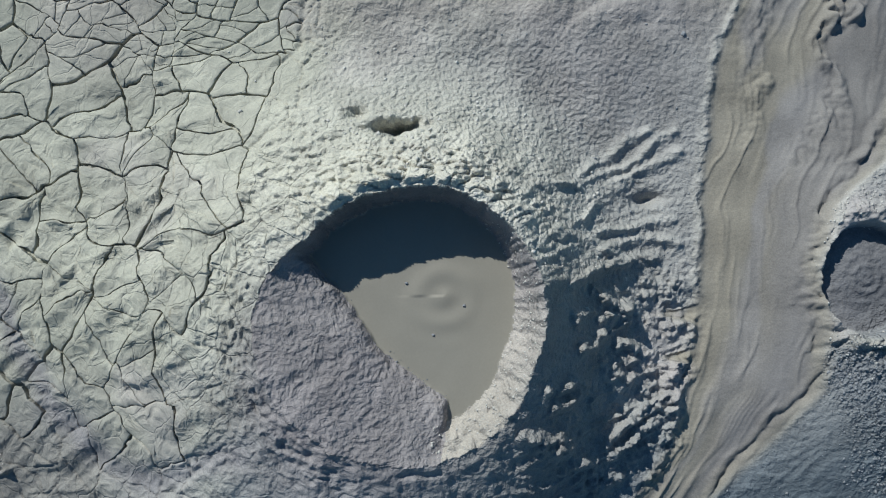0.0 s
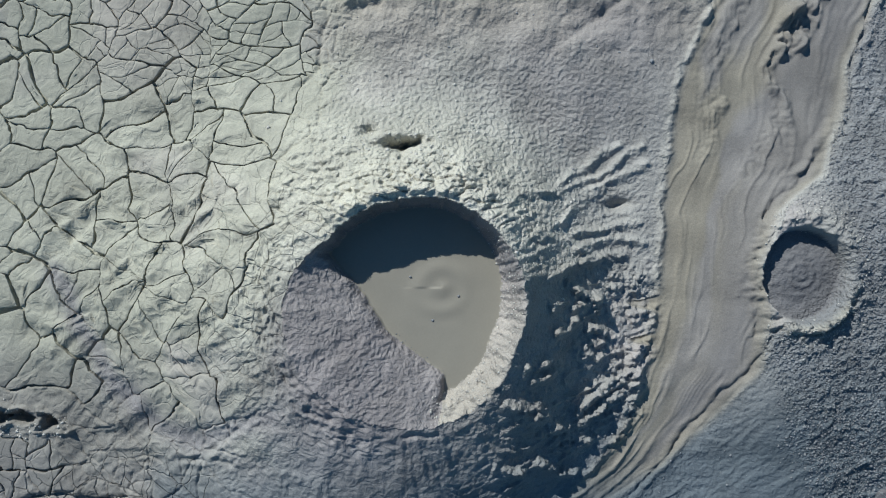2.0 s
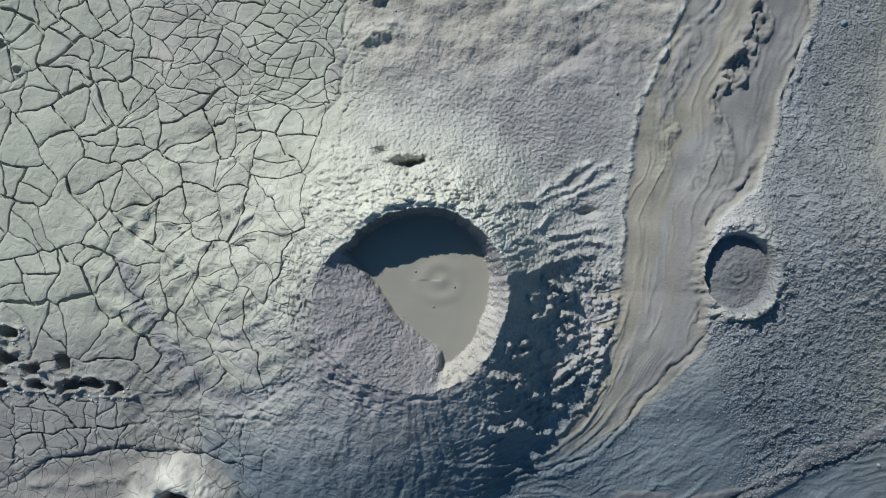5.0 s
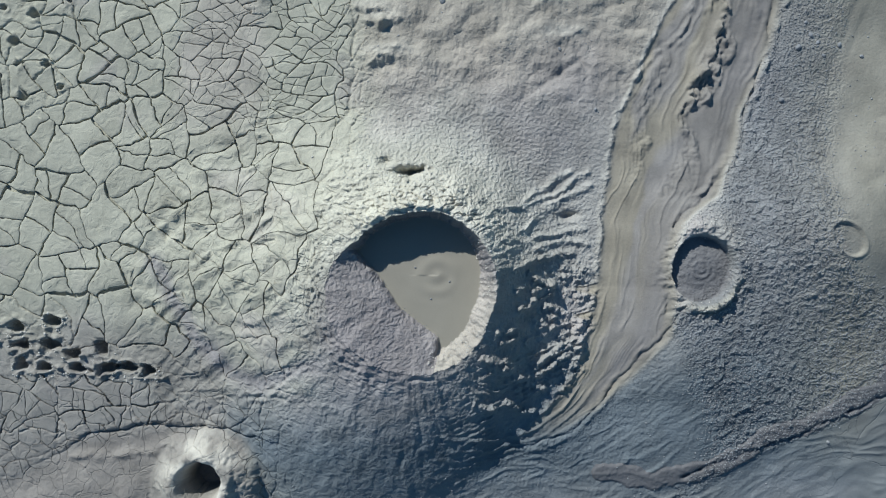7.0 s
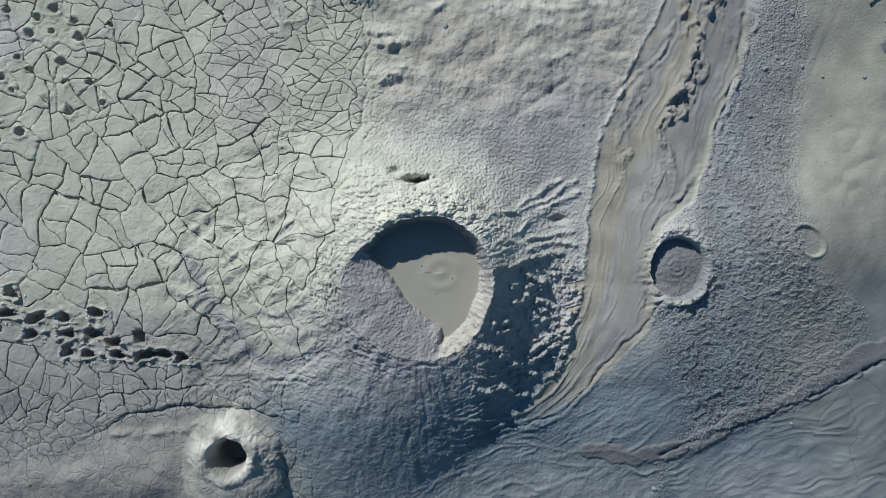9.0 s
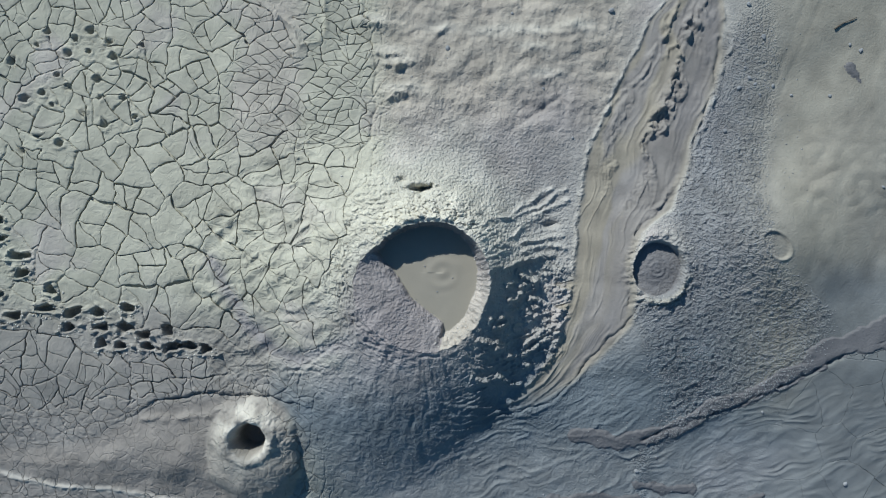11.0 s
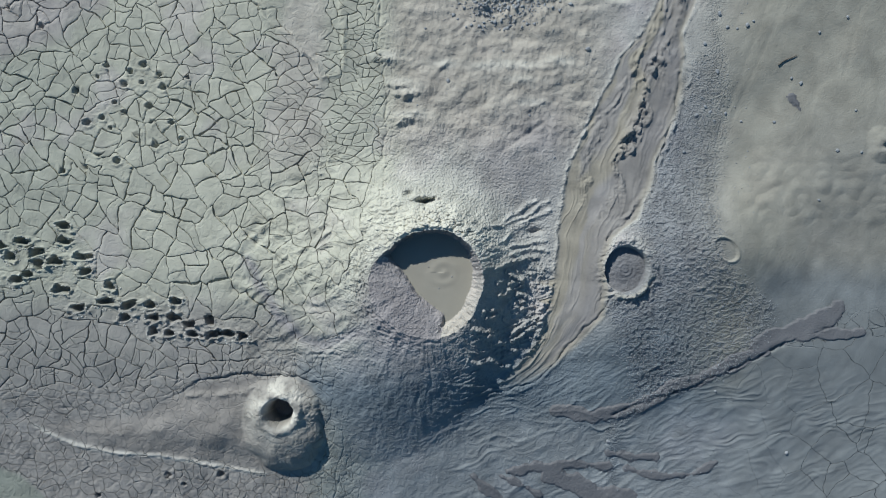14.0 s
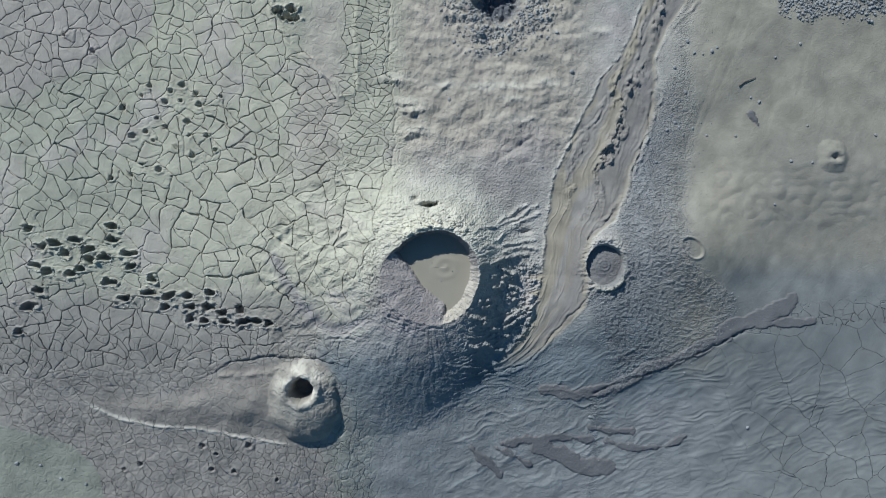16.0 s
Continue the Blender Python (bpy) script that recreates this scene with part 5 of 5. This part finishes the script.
def up_flank(x, y):
    r, th, rim = polar(x, y)
    return np.clip((r - rim) / (around(th, BASE_R) - rim), -1, 3)


scatter("gravel", 70000, (3.6, 8.2, -4.2, 4.6), lambda x, y: ss(-0.35, 0.35, zone_gravel(x, y)) * free(x, y) * (1 - 0.6 * ss(0.8, 2.6, y)), 0.006, 0.019, M_STONE,
        "grey mud gravel strewn over the plain", seed=2)
scatter("crust_crumbs", 5000, (-2.4, 2.8, -0.6, 2.4), lambda x, y: free(x, y) * sector(x, y, 68, 38) * (1 - ss(0.1, 1.1, up_flank(x, y))) * ss(0.15, 0.5, 0.5 + pn(x * 2.5, y * 2.5, 110)), 0.005, 0.024, M_CLOD,
        "pale crusty mud crumbs below the crater rim", seed=3)
scatter("plain_crumbs", 12000, (-2.6, 7.0, -6.6, 6.6), lambda x, y: free(x, y) * (zone_plates(x, y) < -0.2) * (up_flank(x, y) > 0.8) * (0.18 + 0.5 * ss(0.0, 0.4, pn(x * 0.9, y * 0.9, 112))), 0.005, 0.018, M_STONE,
        "small grey mud crumbs on the open plain", seed=5)
scatter("pit_crumbs", 5000, (-0.3, 3.3, 4.9, 7.0), lambda x, y: np.exp(-((np.hypot(x - NPIT_X, y - NPIT_Y) - 0.85) / 0.45) ** 2), 0.010, 0.05, M_STONE,
        "grey clods round the rough pit", seed=6)
scatter("far_rubble", 3000, (8.5, 12.0, 5.9, 6.8), lambda x, y: ss(-0.2, 0.3, y - 6.15 + 0.3 * pn(x * 2, y * 2, 113)), 0.012, 0.06, M_STONE,
        "dark grey rubble at the edge of the plain", seed=7)
scatter("hole_crumbs", 15000, (-11.2, -4.0, -2.2, 0.9), lambda x, y: np.exp(-((np.min(np.hypot(x[:, None] - HOLES[None, :, 0], (y[:, None] - HOLES[None, :, 1] + 0.06) * 1.3), axis=1) - 0.16) / 0.06) ** 2) * 0.8, 0.007, 0.024, M_CLOD,
        "pale clods thrown up round the trodden holes", seed=8)
scatter("pan_crumbs", 2500, (3.2, 5.2, -1.4, 0.6), lambda x, y: np.exp(-((np.hypot(x - PAN_X, (y - PAN_Y) * 0.9) - 0.66) / 0.12) ** 2) * (in_flow(x, y) < 0.05), 0.005, 0.017, M_CLOD,
        "pale lumps on the rim of the vent", seed=9)
scatter("wall_crumbs", 2500, (0.0, 1.1, -1.9, 0.3), lambda x, y: (polar(x, y)[0] < polar(x, y)[2]) * (polar(x, y)[0] > polar(x, y)[2] - around(polar(x, y)[1], BENCH_W)) * 0.6, 0.004, 0.016, M_CLOD,
        "pale crumbs on the inner wall", seed=10)
scatter("shore_crumbs", 900, (-1.0, 0.5, -1.6, -0.1), lambda x, y: (polar(x, y)[0] < polar(x, y)[2] - 0.15) * np.exp(-(shore_side(x, y) / 0.03) ** 2), 0.005, 0.015, M_STONE,
        "small crumbs along the shore of the pool", seed=12)


def stone_mesh(seed):
    rs = np.random.RandomState(seed)
    bm = bmesh.new()
    bmesh.ops.create_icosphere(bm, subdivisions=2, radius=1.0)
    for v in bm.verts:
        k = 1 + 0.28 * noise.noise(v.co * 1.3 + Vector((seed * 7.1, 0, 0)))
        v.co = Vector((v.co.x * 1.2 * k, v.co.y * k, v.co.z * 0.7 * k))
    me = bpy.data.meshes.new("stone")
    bm.to_mesh(me)
    bm.free()
    me.materials.append(M_STONE)
    return me


STONES = [stone_mesh(k) for k in range(5)]
SPOTS = [(6.93, 5.25), (6.79, 5.16), (6.57, 5.08), (6.17, 5.41), (6.35, 5.11), (5.85, 4.73), (5.71, 3.14), (5.91, 3.34), (6.03, 3.23), (6.13, 3.03), (5.82, 3.53), (5.46, 2.32), (6.39, 3.21), (6.76, 3.04), (6.15, 4.12), (8.49, 5.08), (9.12, 5.44), (9.39, 3.35), (11.21, 3.16), (8.12, 3.94), (8.95, 2.43), (9.50, 2.40), (8.54, 1.30), (7.90, 4.05), (7.53, 3.05), (1.36, 4.49), (-0.39, 4.93), (0.14, 3.78), (3.24, 4.57), (1.97, 3.06), (2.54, 2.13), (6.42, -3.12), (8.22, -4.59), (4.00, -4.35), (-10.22, -6.26), (-9.83, -6.21), (-9.48, -5.96), (-10.35, -5.86), (-9.18, -6.34), (-10.93, -5.80)]
SIZES = np.random.RandomState(5).uniform(0.022, 0.048, len(SPOTS))
SPOT_Z = height(np.array([p[0] for p in SPOTS]), np.array([p[1] for p in SPOTS]))
for k, (x, y) in enumerate(SPOTS):
    ob = new("stone", STONES[k % 5])
    ob.matrix_basis = Matrix.Translation((x, y, SPOT_Z[k] + SIZES[k] * 0.25)) @ Matrix.Rotation(k * 1.7, 4, "Z") @ Matrix.Diagonal((SIZES[k],) * 3 + (1,))
    tagged(ob, "loose grey mud-coated stone lying on the dry plain", "stone", "loose stones")

# clods afloat in the pool
for k, (x, y) in enumerate([(0.29, -0.54), (0.02, -0.79), (-0.21, -0.34)]):
    ob = new("floating_clod", STONES[k])
    ob.matrix_basis = Matrix.Translation((x, y, POOL_Z + 0.006)) @ Matrix.Diagonal((0.013, 0.013, 0.014, 1))
    tagged(ob, "small mud clod afloat on the wet pool", "clod", "clods in the pool")

# weathered stick
(ax, ay), (bx_, by_) = (7.55, 4.31), (7.98, 4.57)
bm = bmesh.new()
rows_ = []
for k in range(9):
    t = k / 8
    cx_, cy_ = ax + (bx_ - ax) * t, ay + (by_ - ay) * t + 0.02 * math.sin(t * 5)
    cz_ = float(height(np.array([cx_]), np.array([cy_]))[0]) + 0.02
    w = 0.014 * (1 - 0.5 * t) * (1 + 0.15 * math.sin(k * 2.3))
    rows_.append([bm.verts.new((cx_ - 0.49 * w * math.cos(q * 1.047), cy_ + 0.87 * w * math.cos(q * 1.047), cz_ + w * math.sin(q * 1.047))) for q in range(6)])
for k in range(8):
    for q in range(6):
        bm.faces.new((rows_[k][q], rows_[k][(q + 1) % 6], rows_[k + 1][(q + 1) % 6], rows_[k + 1][q]))
bm.faces.new(rows_[0])
bm.faces.new(rows_[-1][::-1])
me = bpy.data.meshes.new("stick")
bm.to_mesh(me)
bm.free()
me.materials.append(M_WOOD)
tagged(new("stick", me), "dark weathered stick lying on the mud plain", "stick")

# ---- plates last ----
plate_tint, plate_coat = tint(bx, by), coat(bx, by)
span = {i: slice(cuts[k], cuts[k + 1]) for i, (k, n) in spans.items()}
near = sorted(plate_mesh, key=lambda i: (seeds[i, 0] + 2.6) ** 2 + (seeds[i, 1] - 0.4) ** 2)
for i in near[:300]:
    v, faces = plate_mesh[i]
    c = v.mean(0)
    n = spans[i][1]
    ob = mesh("mud_plate", v - c, faces, M_PLATE, ground, "", np.arange(len(faces)) >= n, (plate_tint[span[i]], plate_coat[span[i]]))
    ob.location = c
rest_v, rest_f, rest_s, o = [], [], [], 0
for i in near[300:]:
    v, faces = plate_mesh[i]
    rest_v.append(v)
    rest_f += [tuple(q + o for q in f) for f in faces]
    rest_s.append(np.arange(len(faces)) >= spans[i][1])
    o += len(v)
if rest_v:
    tagged(mesh("mud_plates", np.concatenate(rest_v), rest_f, M_PLATE, ground, "", np.concatenate(rest_s), (np.concatenate([plate_tint[span[i]] for i in near[300:]]), np.concatenate([plate_coat[span[i]] for i in near[300:]]))), "many cracked pale mud plates", kind="stuff")
